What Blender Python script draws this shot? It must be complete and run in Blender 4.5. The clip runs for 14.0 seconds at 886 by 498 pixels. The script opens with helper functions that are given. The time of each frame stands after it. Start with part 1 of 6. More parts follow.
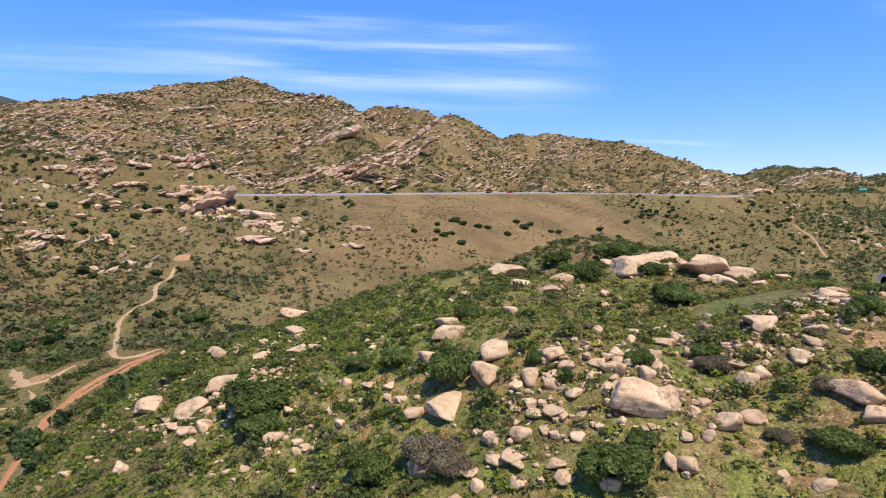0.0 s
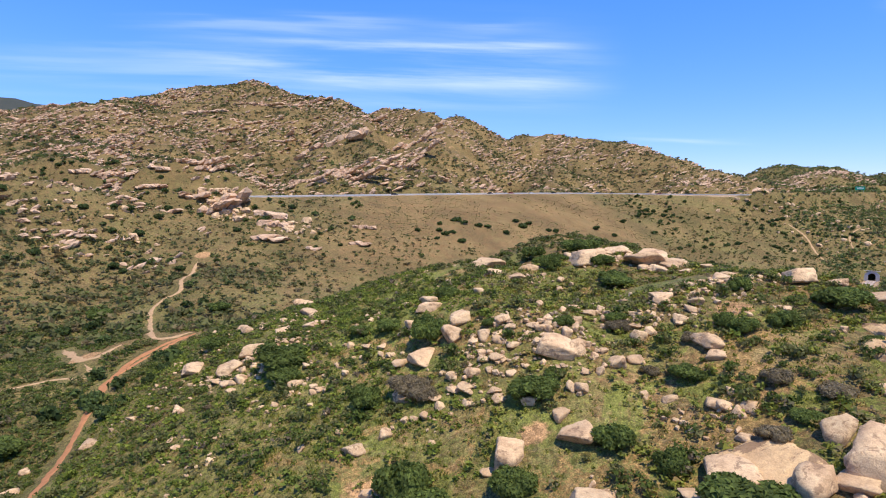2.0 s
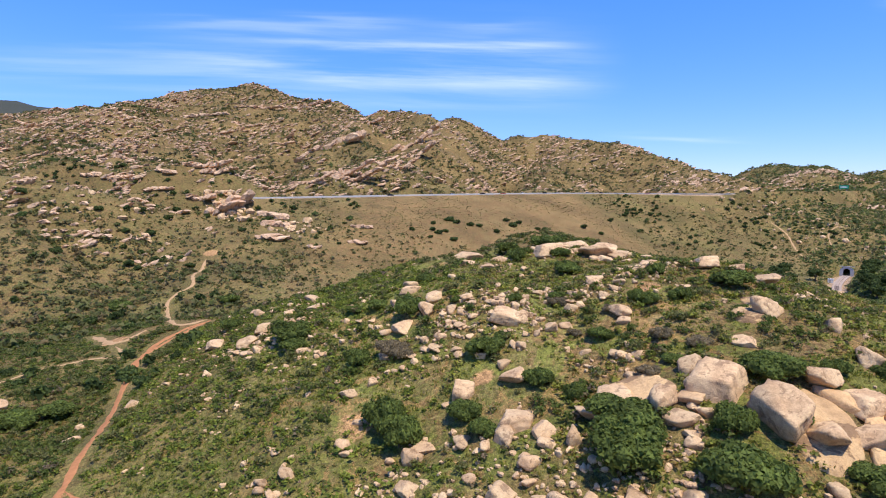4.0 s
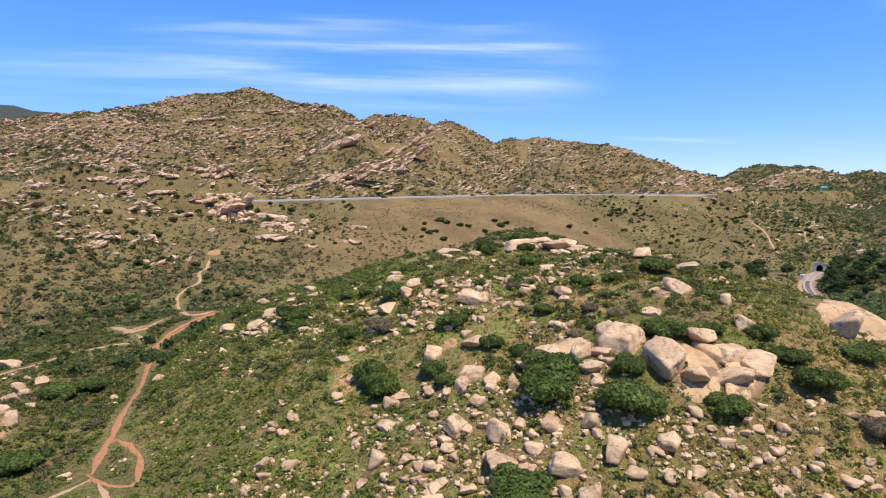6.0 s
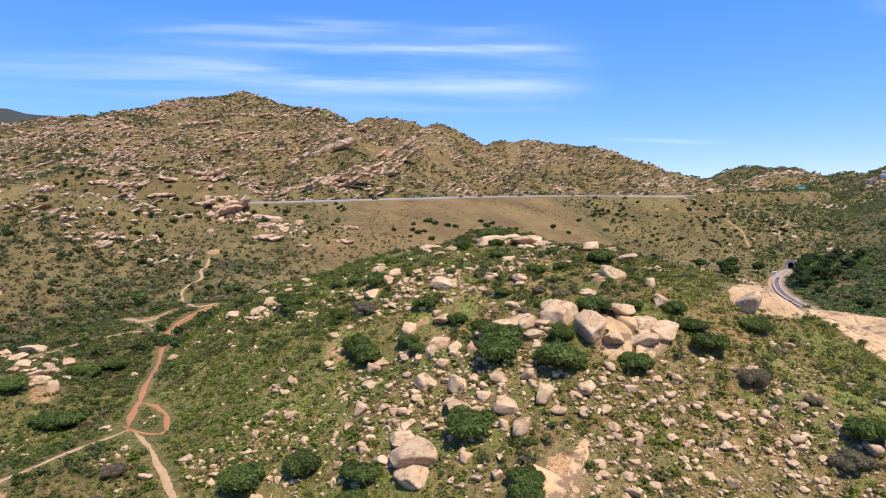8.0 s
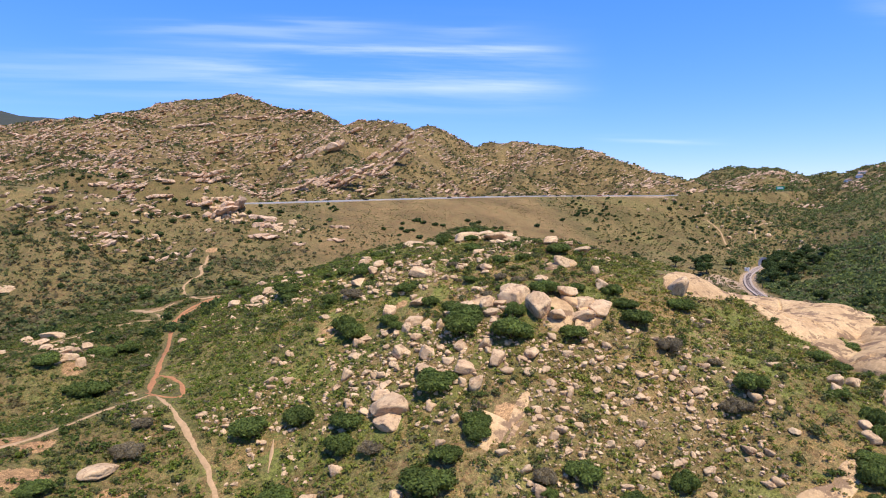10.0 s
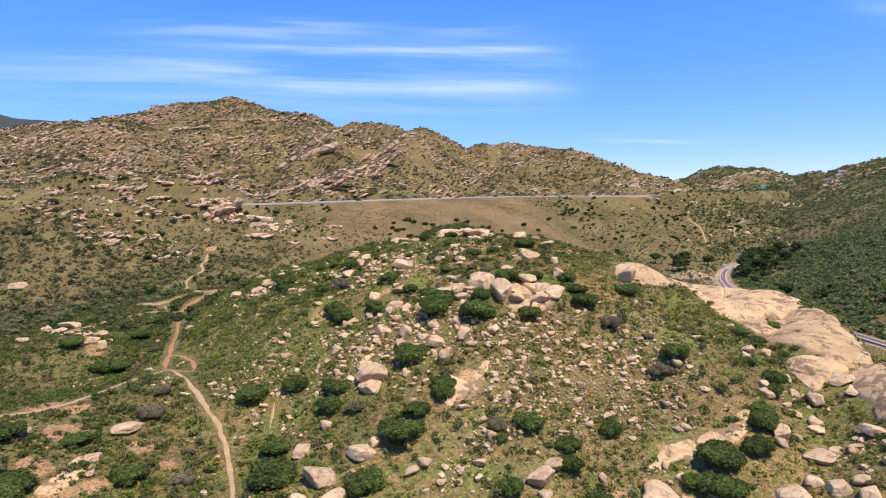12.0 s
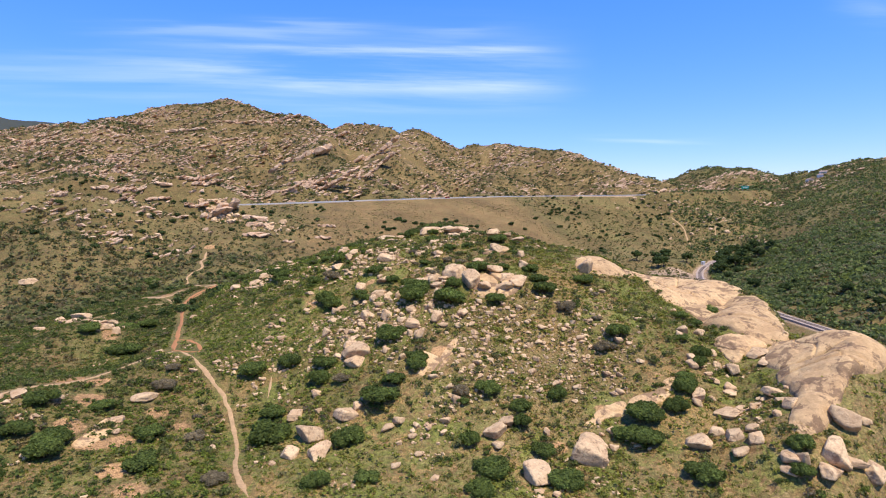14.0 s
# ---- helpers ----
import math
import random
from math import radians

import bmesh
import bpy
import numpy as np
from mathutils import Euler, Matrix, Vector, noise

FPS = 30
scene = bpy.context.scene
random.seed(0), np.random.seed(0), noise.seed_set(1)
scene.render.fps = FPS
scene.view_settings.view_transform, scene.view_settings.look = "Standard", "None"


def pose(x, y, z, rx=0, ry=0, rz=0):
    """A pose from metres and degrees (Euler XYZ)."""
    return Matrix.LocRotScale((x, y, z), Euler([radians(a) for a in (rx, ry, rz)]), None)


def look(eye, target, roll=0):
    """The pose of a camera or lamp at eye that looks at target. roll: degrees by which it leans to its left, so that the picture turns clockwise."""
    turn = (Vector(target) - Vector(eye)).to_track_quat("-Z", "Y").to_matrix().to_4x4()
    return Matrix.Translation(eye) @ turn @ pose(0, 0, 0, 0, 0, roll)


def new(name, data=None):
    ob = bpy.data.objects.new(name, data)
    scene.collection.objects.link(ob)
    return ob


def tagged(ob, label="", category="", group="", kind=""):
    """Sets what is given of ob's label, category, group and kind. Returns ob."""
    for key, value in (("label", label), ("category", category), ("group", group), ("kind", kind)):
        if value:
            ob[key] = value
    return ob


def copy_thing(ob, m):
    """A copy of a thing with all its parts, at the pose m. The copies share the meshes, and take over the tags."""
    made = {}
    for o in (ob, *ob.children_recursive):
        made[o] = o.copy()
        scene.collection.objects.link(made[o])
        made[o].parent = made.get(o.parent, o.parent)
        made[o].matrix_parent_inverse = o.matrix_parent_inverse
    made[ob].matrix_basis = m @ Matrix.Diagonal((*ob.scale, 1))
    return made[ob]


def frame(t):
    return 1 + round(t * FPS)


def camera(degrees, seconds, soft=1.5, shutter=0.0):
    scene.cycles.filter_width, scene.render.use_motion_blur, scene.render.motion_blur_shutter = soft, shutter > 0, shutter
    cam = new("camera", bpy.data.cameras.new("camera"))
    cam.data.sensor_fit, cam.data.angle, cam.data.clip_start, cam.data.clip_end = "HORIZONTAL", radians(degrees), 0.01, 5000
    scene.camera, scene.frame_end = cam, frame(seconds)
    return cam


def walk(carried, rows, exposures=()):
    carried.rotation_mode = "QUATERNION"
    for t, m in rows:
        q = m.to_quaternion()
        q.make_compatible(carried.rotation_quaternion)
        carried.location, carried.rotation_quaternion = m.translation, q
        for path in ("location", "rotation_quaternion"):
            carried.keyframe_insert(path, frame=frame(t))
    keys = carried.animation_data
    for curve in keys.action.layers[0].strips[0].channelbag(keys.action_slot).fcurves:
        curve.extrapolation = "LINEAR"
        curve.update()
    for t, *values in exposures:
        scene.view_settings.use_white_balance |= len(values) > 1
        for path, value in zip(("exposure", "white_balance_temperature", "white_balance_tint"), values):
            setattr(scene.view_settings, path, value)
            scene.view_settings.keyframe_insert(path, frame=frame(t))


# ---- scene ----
cam = camera(74.63, 14.0, soft=1.1)
PATH = [
    (0.0, pose(0.00, 0.00, 60.00, 85.400, -0.750, 0.000)),
    (0.5, pose(0.96, -4.77, 60.22, 85.307, -0.834, 0.228)),
    (1.0, pose(1.93, -9.54, 60.42, 85.297, -0.792, 0.472)),
    (1.5, pose(2.90, -14.32, 60.60, 85.321, -0.698, 0.708)),
    (2.0, pose(3.88, -19.09, 60.77, 85.327, -0.613, 0.829)),
    (2.5, pose(4.86, -23.87, 60.91, 85.286, -0.527, 0.831)),
    (3.0, pose(5.84, -28.64, 61.03, 85.279, -0.469, 0.839)),
    (5.5, pose(10.74, -52.49, 61.35, 85.415, -0.108, 0.465)),
    (6.0, pose(11.72, -57.25, 61.35, 85.450, -0.045, 0.356)),
    (6.5, pose(12.69, -62.00, 61.34, 85.473, 0.027, 0.226)),
    (7.0, pose(13.66, -66.75, 61.31, 85.520, 0.072, 0.067)),
    (7.5, pose(14.64, -71.49, 61.26, 85.564, 0.110, -0.086)),
    (8.0, pose(15.61, -76.21, 61.20, 85.601, 0.120, -0.283)),
    (10.5, pose(20.52, -99.67, 60.77, 85.671, 0.338, -1.086)),
    (11.0, pose(21.52, -104.32, 60.67, 85.681, 0.417, -1.200)),
    (11.5, pose(22.53, -108.95, 60.58, 85.702, 0.452, -1.341)),
    (12.0, pose(23.56, -113.55, 60.50, 85.714, 0.496, -1.451)),
    (12.5, pose(24.60, -118.14, 60.42, 85.741, 0.518, -1.582)),
    (13.0, pose(25.66, -122.70, 60.36, 85.745, 0.545, -1.714)),
    (13.5, pose(26.74, -127.23, 60.32, 85.737, 0.593, -1.838)),
    (14.0, pose(27.84, -131.74, 60.30, 85.720, 0.602, -1.926)),
]
walk(cam, PATH)

# ---- sky and sun ----
SUN_TO = Vector((0.36, -0.46, 1.3)).normalized()
world = bpy.data.worlds.new("world")
scene.world = world
scene.view_settings.exposure = 0.35
world.use_nodes = True
wn, wl = world.node_tree.nodes, world.node_tree.links
sky = wn.new("ShaderNodeTexSky")
sky.sky_type, sky.sun_disc = "NISHITA", False
sky.sun_elevation = math.asin(SUN_TO.z)
sky.sun_rotation = math.atan2(SUN_TO.x, SUN_TO.y)
sky.air_density, sky.dust_density, sky.ozone_density, sky.altitude = 1.0, 0.0, 2.2, 1700
tint = wn.new("ShaderNodeHueSaturation")
tint.inputs["Saturation"].default_value = 1.3
wl.new(sky.outputs[0], tint.inputs["Color"])
blue = wn.new("ShaderNodeMix")
blue.data_type, blue.blend_type = "RGBA", "MULTIPLY"
blue.inputs[0].default_value = 1.0
blue.inputs[7].default_value = (0.95, 0.93, 1.32, 1)
wl.new(tint.outputs[0], blue.inputs[6])


# evens out the sky a little between its darkest and its brightest part
grey = wn.new("ShaderNodeRGBToBW")
wl.new(blue.outputs[2], grey.inputs[0])
even = wn.new("ShaderNodeMath")
even.operation = "POWER"
wl.new(grey.outputs[0], even.inputs[0])
even.inputs[1].default_value = -0.36
gain = wn.new("ShaderNodeMath")
gain.operation = "MULTIPLY"
wl.new(even.outputs[0], gain.inputs[0])
gain.inputs[1].default_value = 1.40
level = wn.new("ShaderNodeVectorMath")
level.operation = "SCALE"
wl.new(blue.outputs[2], level.inputs[0])
wl.new(gain.outputs[0], level.inputs["Scale"])


def wmath(op, a, b=None, c=None):
    n = wn.new("ShaderNodeMath")
    n.operation = op
    for i, v in enumerate((a, b, c)):
        if v is None:
            continue
        if isinstance(v, (int, float)):
            n.inputs[i].default_value = v
        else:
            wl.new(v, n.inputs[i])
    return n.outputs[0]


# thin streaks of high cloud, drawn out sideways
tex = wn.new("ShaderNodeTexCoord")
sep = wn.new("ShaderNodeSeparateXYZ")
wl.new(tex.outputs["Generated"], sep.inputs[0])
depth = wmath("ADD", wmath("ABSOLUTE", sep.outputs[1]), 0.08)
across = wmath("DIVIDE", sep.outputs[0], depth)
up = wmath("DIVIDE", sep.outputs[2], depth)
comb = wn.new("ShaderNodeCombineXYZ")
wl.new(wmath("MULTIPLY", across, 1.6), comb.inputs[0])
wl.new(wmath("MULTIPLY_ADD", across, 0.6, wmath("MULTIPLY", up, 26.0)), comb.inputs[1])
streak = wn.new("ShaderNodeTexNoise")
streak.inputs["Scale"].default_value = 1.0
streak.inputs["Detail"].default_value = 7.0
streak.inputs["Roughness"].default_value = 0.6
streak.inputs["Distortion"].default_value = 0.35
wl.new(comb.outputs[0], streak.inputs["Vector"])


def wband(value, lo, hi):
    n = wn.new("ShaderNodeMapRange")
    n.interpolation_type = "SMOOTHSTEP"
    wl.new(value, n.inputs[0])
    n.inputs[1].default_value, n.inputs[2].default_value = lo, hi
    return n.outputs[0]




def streak_at(x0, u0, x1, u1, thick, soft_end, gain):
    """A drawn-out wisp from (x0, u0) to (x1, u1), across and up, thinning to its ends."""
    mid = wmath("MULTIPLY_ADD", across, (u1 - u0) / (x1 - x0), u0 - x0 * (u1 - u0) / (x1 - x0))
    mid = wmath("ADD", mid, wmath("MULTIPLY", wmath("SUBTRACT", wisp.outputs[0], 0.5), 0.05))
    off = wmath("DIVIDE", wmath("SUBTRACT", up, mid), thick)
    body = wmath("POWER", 2.718, wmath("MULTIPLY", wmath("MULTIPLY", off, off), -1.0))
    ends = wmath("MULTIPLY", wband(across, x0 - soft_end, x0 + soft_end), wband(across, x1 + 0.05, x1 - 0.12))
    return wmath("MULTIPLY", wmath("MULTIPLY", body, ends), gain)


wisp = wn.new("ShaderNodeTexNoise")
wisp.inputs["Scale"].default_value, wisp.inputs["Detail"].default_value = 2.2, 3.0
wl.new(comb.outputs[0], wisp.inputs["Vector"])
cover = None
for wisp_row in ((-0.30, 0.243, 0.20, 0.234, 0.010, 0.2, 0.36), (-0.3, 0.205, 0.24, 0.2, 0.05, 0.25, 0.30), (-0.55, 0.228, 0.24, 0.180, 0.010, 0.25, 0.20), (-0.9, 0.215, -0.1, 0.200, 0.016, 0.3, 0.14),
                 (-0.85, 0.190, 0.15, 0.186, 0.020, 0.3, 0.13), (-0.45, 0.268, -0.05, 0.272, 0.010, 0.12, 0.2), (0.0, 0.262, 0.14, 0.268, 0.008, 0.1, 0.2), (0.30, 0.103, 0.46, 0.101, 0.006, 0.08, 0.25), (0.66, 0.30, 0.9, 0.26, 0.02, 0.05, 0.16)):
    one = streak_at(*wisp_row)
    cover = one if cover is None else wmath("ADD", cover, one)
cover = wmath("MULTIPLY", cover, wband(streak.outputs[0], 0.3, 0.68))
cloud = wn.new("ShaderNodeMix")
cloud.data_type = "RGBA"
cloud.inputs[7].default_value = (5.6, 6.2, 7.2, 1)
wl.new(wmath("MINIMUM", cover, 0.75), cloud.inputs[0])
wl.new(level.outputs[0], cloud.inputs[6])
wl.new(cloud.outputs[2], wn["Background"].inputs[0])
wn["Background"].inputs[1].default_value = 0.15
sun = new("sun", bpy.data.lights.new("sun", "SUN"))
sun.data.energy, sun.data.angle, sun.data.color = 4.55, radians(0.5), (1.0, 0.95, 0.87)
sun.matrix_world = look(SUN_TO, (0, 0, 0))


# ---- materials ----
def shader(name, rough=0.9):
    m = bpy.data.materials.new(name)
    m.use_nodes = True
    b = m.node_tree.nodes["Principled BSDF"]
    b.inputs["Roughness"].default_value = rough
    b.inputs["Specular IOR Level"].default_value = 0.15
    return m, m.node_tree.nodes, m.node_tree.links, b


def noise_of(n, l, where, scale, detail=4.0, rough=0.6, warp=0.0):
    t = n.new("ShaderNodeTexNoise")
    t.inputs["Scale"].default_value, t.inputs["Detail"].default_value = scale, detail
    t.inputs["Roughness"].default_value, t.inputs["Distortion"].default_value = rough, warp
    l.new(where, t.inputs["Vector"])
    return t.outputs[0]


WARM = (1.2, 1.0, 0.73)


def ramp(n, l, value, stops, warm=WARM):
    """Colours over a value; warm: a colour-balance factor on each stop, against the blue sky light."""
    r = n.new("ShaderNodeValToRGB")
    e = r.color_ramp.elements
    while len(e) < len(stops):
        e.new(0.5)
    for el, (p, c) in zip(e, stops):
        el.position, el.color = p, (*(min(1.0, u * v) for u, v in zip(c, warm)), 1)
    l.new(value, r.inputs[0])
    return r.outputs[0]


def mixed(n, l, fac, a, b, mode="MIX"):
    m = n.new("ShaderNodeMix")
    m.data_type, m.blend_type = "RGBA", mode
    for i, v in ((0, fac), (6, a), (7, b)):
        if isinstance(v, (int, float)):
            m.inputs[i].default_value = v
        elif isinstance(v, tuple):
            m.inputs[i].default_value = (*v, 1)
        else:
            l.new(v, m.inputs[i])
    return m.outputs[2]


def calc(n, l, op, a, b=None, c=None):
    m = n.new("ShaderNodeMath")
    m.operation = op
    for i, v in enumerate((a, b, c)):
        if v is None:
            continue
        if isinstance(v, (int, float)):
            m.inputs[i].default_value = v
        else:
            l.new(v, m.inputs[i])
    return m.outputs[0]


def span(n, l, value, lo, hi, to0=0.0, to1=1.0):
    m = n.new("ShaderNodeMapRange")
    m.interpolation_type = "SMOOTHSTEP"
    l.new(value, m.inputs[0])
    m.inputs[1].default_value, m.inputs[2].default_value, m.inputs[3].default_value, m.inputs[4].default_value = lo, hi, to0, to1
    return m.outputs[0]


def bump(n, l, b, height, strength, dist):
    k = n.new("ShaderNodeBump")
    k.inputs["Strength"].default_value, k.inputs["Distance"].default_value = strength, dist
    l.new(height, k.inputs["Height"])
    l.new(k.outputs[0], b.inputs["Normal"])


def ground_material():
    m, n, l, b = shader("scrub_ground", 0.95)
    pos = n.new("ShaderNodeNewGeometry").outputs["Position"]

    def attr(name):
        a = n.new("ShaderNodeAttribute")
        a.attribute_name = name
        return a.outputs["Fac"]
    big = noise_of(n, l, pos, 0.045, 5, 0.62)
    mid = noise_of(n, l, pos, 0.22, 5, 0.65, 0.4)
    fine = noise_of(n, l, pos, 1.3, 4, 0.7)
    grit = noise_of(n, l, pos, 5.0, 3, 0.7)
    dirt = ramp(n, l, fine, [(0.36, (0.15, 0.095, 0.05)), (0.49, (0.22, 0.143, 0.076)), (0.62, (0.31, 0.212, 0.122))])
    dry = ramp(n, l, mid, [(0.38, (0.16, 0.122, 0.06)), (0.5, (0.21, 0.162, 0.082)), (0.62, (0.275, 0.212, 0.115))])
    green = ramp(n, l, fine, [(0.36, (0.095, 0.108, 0.032)), (0.49, (0.15, 0.16, 0.047)), (0.62, (0.22, 0.215, 0.075))])
    soil = mixed(n, l, span(n, l, mid, 0.44, 0.56), dirt, dry)
    lush = calc(n, l, "ADD", attr("lush"), calc(n, l, "MULTIPLY", calc(n, l, "SUBTRACT", big, 0.5), 1.5))
    lush = calc(n, l, "ADD", lush, calc(n, l, "MULTIPLY", calc(n, l, "SUBTRACT", mid, 0.5), 1.3))
    col = mixed(n, l, span(n, l, lush, 0.38, 0.66), soil, green)
    olive = ramp(n, l, fine, [(0.38, (0.105, 0.082, 0.042)), (0.62, (0.205, 0.152, 0.08))])
    col = mixed(n, l, calc(n, l, "MULTIPLY", attr("olive"), span(n, l, mid, 0.42, 0.58, 0.25, 0.95)), col, olive)
    col = mixed(n, l, calc(n, l, "MULTIPLY", attr("meadow"), span(n, l, fine, 0.2, 0.5)), col, (0.225, 0.235, 0.062))
    # dark low heath between the bushes, in drifts and in spots
    heath = ramp(n, l, grit, [(0.38, (0.105, 0.095, 0.042)), (0.62, (0.225, 0.185, 0.085))])
    cover = calc(n, l, "MULTIPLY", span(n, l, noise_of(n, l, pos, 0.75, 5, 0.7, 0.6), 0.49, 0.58), attr("heath"))
    col = mixed(n, l, cover, col, heath)
    drift = calc(n, l, "MULTIPLY", span(n, l, noise_of(n, l, pos, 0.2, 6, 0.75, 0.8), 0.49, 0.57, 0.0, 0.7), attr("heath"))
    col = mixed(n, l, drift, col, heath)
    # drifts of young grass and of straw on the near hill
    turf = calc(n, l, "MULTIPLY", span(n, l, noise_of(n, l, pos, 0.1, 5, 0.7, 0.6), 0.5, 0.56), attr("turf"))
    col = mixed(n, l, turf, col, ramp(n, l, grit, [(0.36, (0.108, 0.128, 0.024)), (0.62, (0.19, 0.212, 0.046))], (1.15, 1.0, 0.9)))
    hay = calc(n, l, "MULTIPLY", span(n, l, noise_of(n, l, pos, 0.085, 5, 0.72, 0.9), 0.53, 0.58), attr("turf"))
    col = mixed(n, l, hay, col, ramp(n, l, grit, [(0.36, (0.2, 0.135, 0.062)), (0.62, (0.33, 0.225, 0.108))]))
    # fine low growth: green, straw and grey tufts a hand to a step across
    tuft = noise_of(n, l, pos, 2.6, 5, 0.75, 0.5)
    herb = ramp(n, l, noise_of(n, l, pos, 0.5, 4, 0.7), [(0.36, (0.14, 0.125, 0.07)), (0.46, (0.10, 0.118, 0.038)), (0.56, (0.115, 0.15, 0.045)), (0.66, (0.22, 0.175, 0.10))], (1.2, 1.0, 0.85))
    col = mixed(n, l, calc(n, l, "MULTIPLY", span(n, l, tuft, 0.45, 0.56), calc(n, l, "MULTIPLY", attr("heath"), span(n, l, big, 0.38, 0.58, 0.3, 0.75))), col, herb)
    stone = ramp(n, l, fine, [(0.36, (0.276, 0.178, 0.103)), (0.5, (0.425, 0.293, 0.178)), (0.64, (0.506, 0.368, 0.241))])
    rocky = calc(n, l, "ADD", attr("rocky"), calc(n, l, "MULTIPLY", calc(n, l, "SUBTRACT", noise_of(n, l, pos, 0.11, 6, 0.7, 0.8), 0.5), 2.2))
    col = mixed(n, l, span(n, l, rocky, 0.72, 0.95), col, stone)
    ragged = calc(n, l, "ADD", attr("trail"), calc(n, l, "MULTIPLY", calc(n, l, "SUBTRACT", fine, 0.5), 0.4))
    bare = ramp(n, l, grit, [(0.38, (0.31, 0.20, 0.11)), (0.62, (0.42, 0.285, 0.17))])
    red = ramp(n, l, grit, [(0.38, (0.34, 0.175, 0.085)), (0.62, (0.46, 0.265, 0.145))])
    bare = mixed(n, l, attr("reddish"), bare, red)
    col = mixed(n, l, span(n, l, ragged, 0.44, 0.56), col, bare)
    gravel = ramp(n, l, grit, [(0.38, (0.27, 0.212, 0.165)), (0.62, (0.38, 0.305, 0.24))])
    col = mixed(n, l, span(n, l, attr("gravel"), 0.4, 0.6), col, gravel)
    speck = noise_of(n, l, pos, 1.5, 5, 0.8, 0.3)
    shade = calc(n, l, "MULTIPLY", calc(n, l, "MULTIPLY", span(n, l, speck, 0.38, 0.62, 0.52, 1.16), span(n, l, noise_of(n, l, pos, 7.0, 3, 0.7), 0.36, 0.64, 0.72, 1.28)), span(n, l, noise_of(n, l, pos, 0.03, 4, 0.6), 0.36, 0.64, 0.8, 1.15))
    spread = n.new("ShaderNodeVectorMath")
    spread.operation = "SCALE"
    l.new(col, spread.inputs[0])
    l.new(shade, spread.inputs["Scale"])
    # dark scrub tone on the far ridge, mixed in place of distance haze
    far_toned = mixed(n, l, attr("far_scrub_haze"), spread.outputs[0], (0.042, 0.05, 0.04))
    l.new(far_toned, b.inputs["Base Color"])
    h = calc(n, l, "ADD", calc(n, l, "MULTIPLY", fine, 0.5), calc(n, l, "MULTIPLY", grit, 0.25))
    bump(n, l, b, h, 0.9, 0.5)
    return m


def rock_material(name, pale, dark, scale=1.0, cracks=0.35, varnish=0.65, stained=0.55, blotch=1.0):
    m, n, l, b = shader(name, 0.9)
    geo = n.new("ShaderNodeNewGeometry")
    pos = geo.outputs["Position"]
    info = n.new("ShaderNodeObjectInfo")
    big = noise_of(n, l, pos, 0.35 * scale, 5, 0.6, 0.3)
    fine = noise_of(n, l, pos, 2.4 * scale, 6, 0.7)
    col = ramp(n, l, big, [(0.36, dark), (0.48, tuple(0.5 * (p + d) for p, d in zip(pale, dark))), (0.6, pale)], (1.05, 1.0, 0.9))
    col = mixed(n, l, 0.4, col, ramp(n, l, fine, [(0.3, (0.3, 0.28, 0.26)), (0.6, (0.72, 0.7, 0.68))], (1, 1, 1)), "OVERLAY")
    # brown-black varnish in blotches
    spot = noise_of(n, l, pos, 0.8 * scale * blotch, 7, 0.72, 0.5)
    col = mixed(n, l, span(n, l, spot, stained, stained + 0.05, 0.0, varnish), col, (0.16, 0.092, 0.052))
    grain = noise_of(n, l, pos, 9.0, 5, 0.75)
    col = mixed(n, l, 0.5, col, ramp(n, l, grain, [(0.34, (0.36, 0.34, 0.32)), (0.64, (0.66, 0.65, 0.64))], (1, 1, 1)), "OVERLAY")
    tone = span(n, l, info.outputs["Random"], 0.0, 1.0, 0.86, 1.06)
    vec = n.new("ShaderNodeVectorMath")
    vec.operation = "SCALE"
    l.new(col, vec.inputs[0])
    l.new(tone, vec.inputs["Scale"])
    l.new(vec.outputs[0], b.inputs["Base Color"])
    crack = n.new("ShaderNodeTexVoronoi")
    crack.feature = "DISTANCE_TO_EDGE"
    crack.inputs["Scale"].default_value = 0.45 * scale
    warp = n.new("ShaderNodeVectorMath")
    warp.operation = "ADD"
    l.new(pos, warp.inputs[0])
    wob = n.new("ShaderNodeTexNoise")
    wob.inputs["Scale"].default_value = 0.8 * scale
    l.new(pos, wob.inputs["Vector"])
    l.new(wob.outputs["Color"], warp.inputs[1])
    l.new(warp.outputs[0], crack.inputs["Vector"])
    h = calc(n, l, "ADD", calc(n, l, "MULTIPLY", fine, 0.45), calc(n, l, "MULTIPLY", big, 0.8))
    h = calc(n, l, "ADD", h, calc(n, l, "MULTIPLY", span(n, l, crack.outputs["Distance"], 0.0, 0.05), cracks))
    bump(n, l, b, h, 0.7, 0.35 / scale)
    return m


def lit_through(m, n, l, b, colour, share=0.48):
    """Leaves let some of the light through."""
    back = n.new("ShaderNodeBsdfTranslucent")
    both = n.new("ShaderNodeMixShader")
    both.inputs[0].default_value = share
    l.new(colour, b.inputs["Base Color"])
    l.new(colour, back.inputs["Color"])
    l.new(b.outputs[0], both.inputs[1])
    l.new(back.outputs[0], both.inputs[2])
    l.new(both.outputs[0], n["Material Output"].inputs["Surface"])


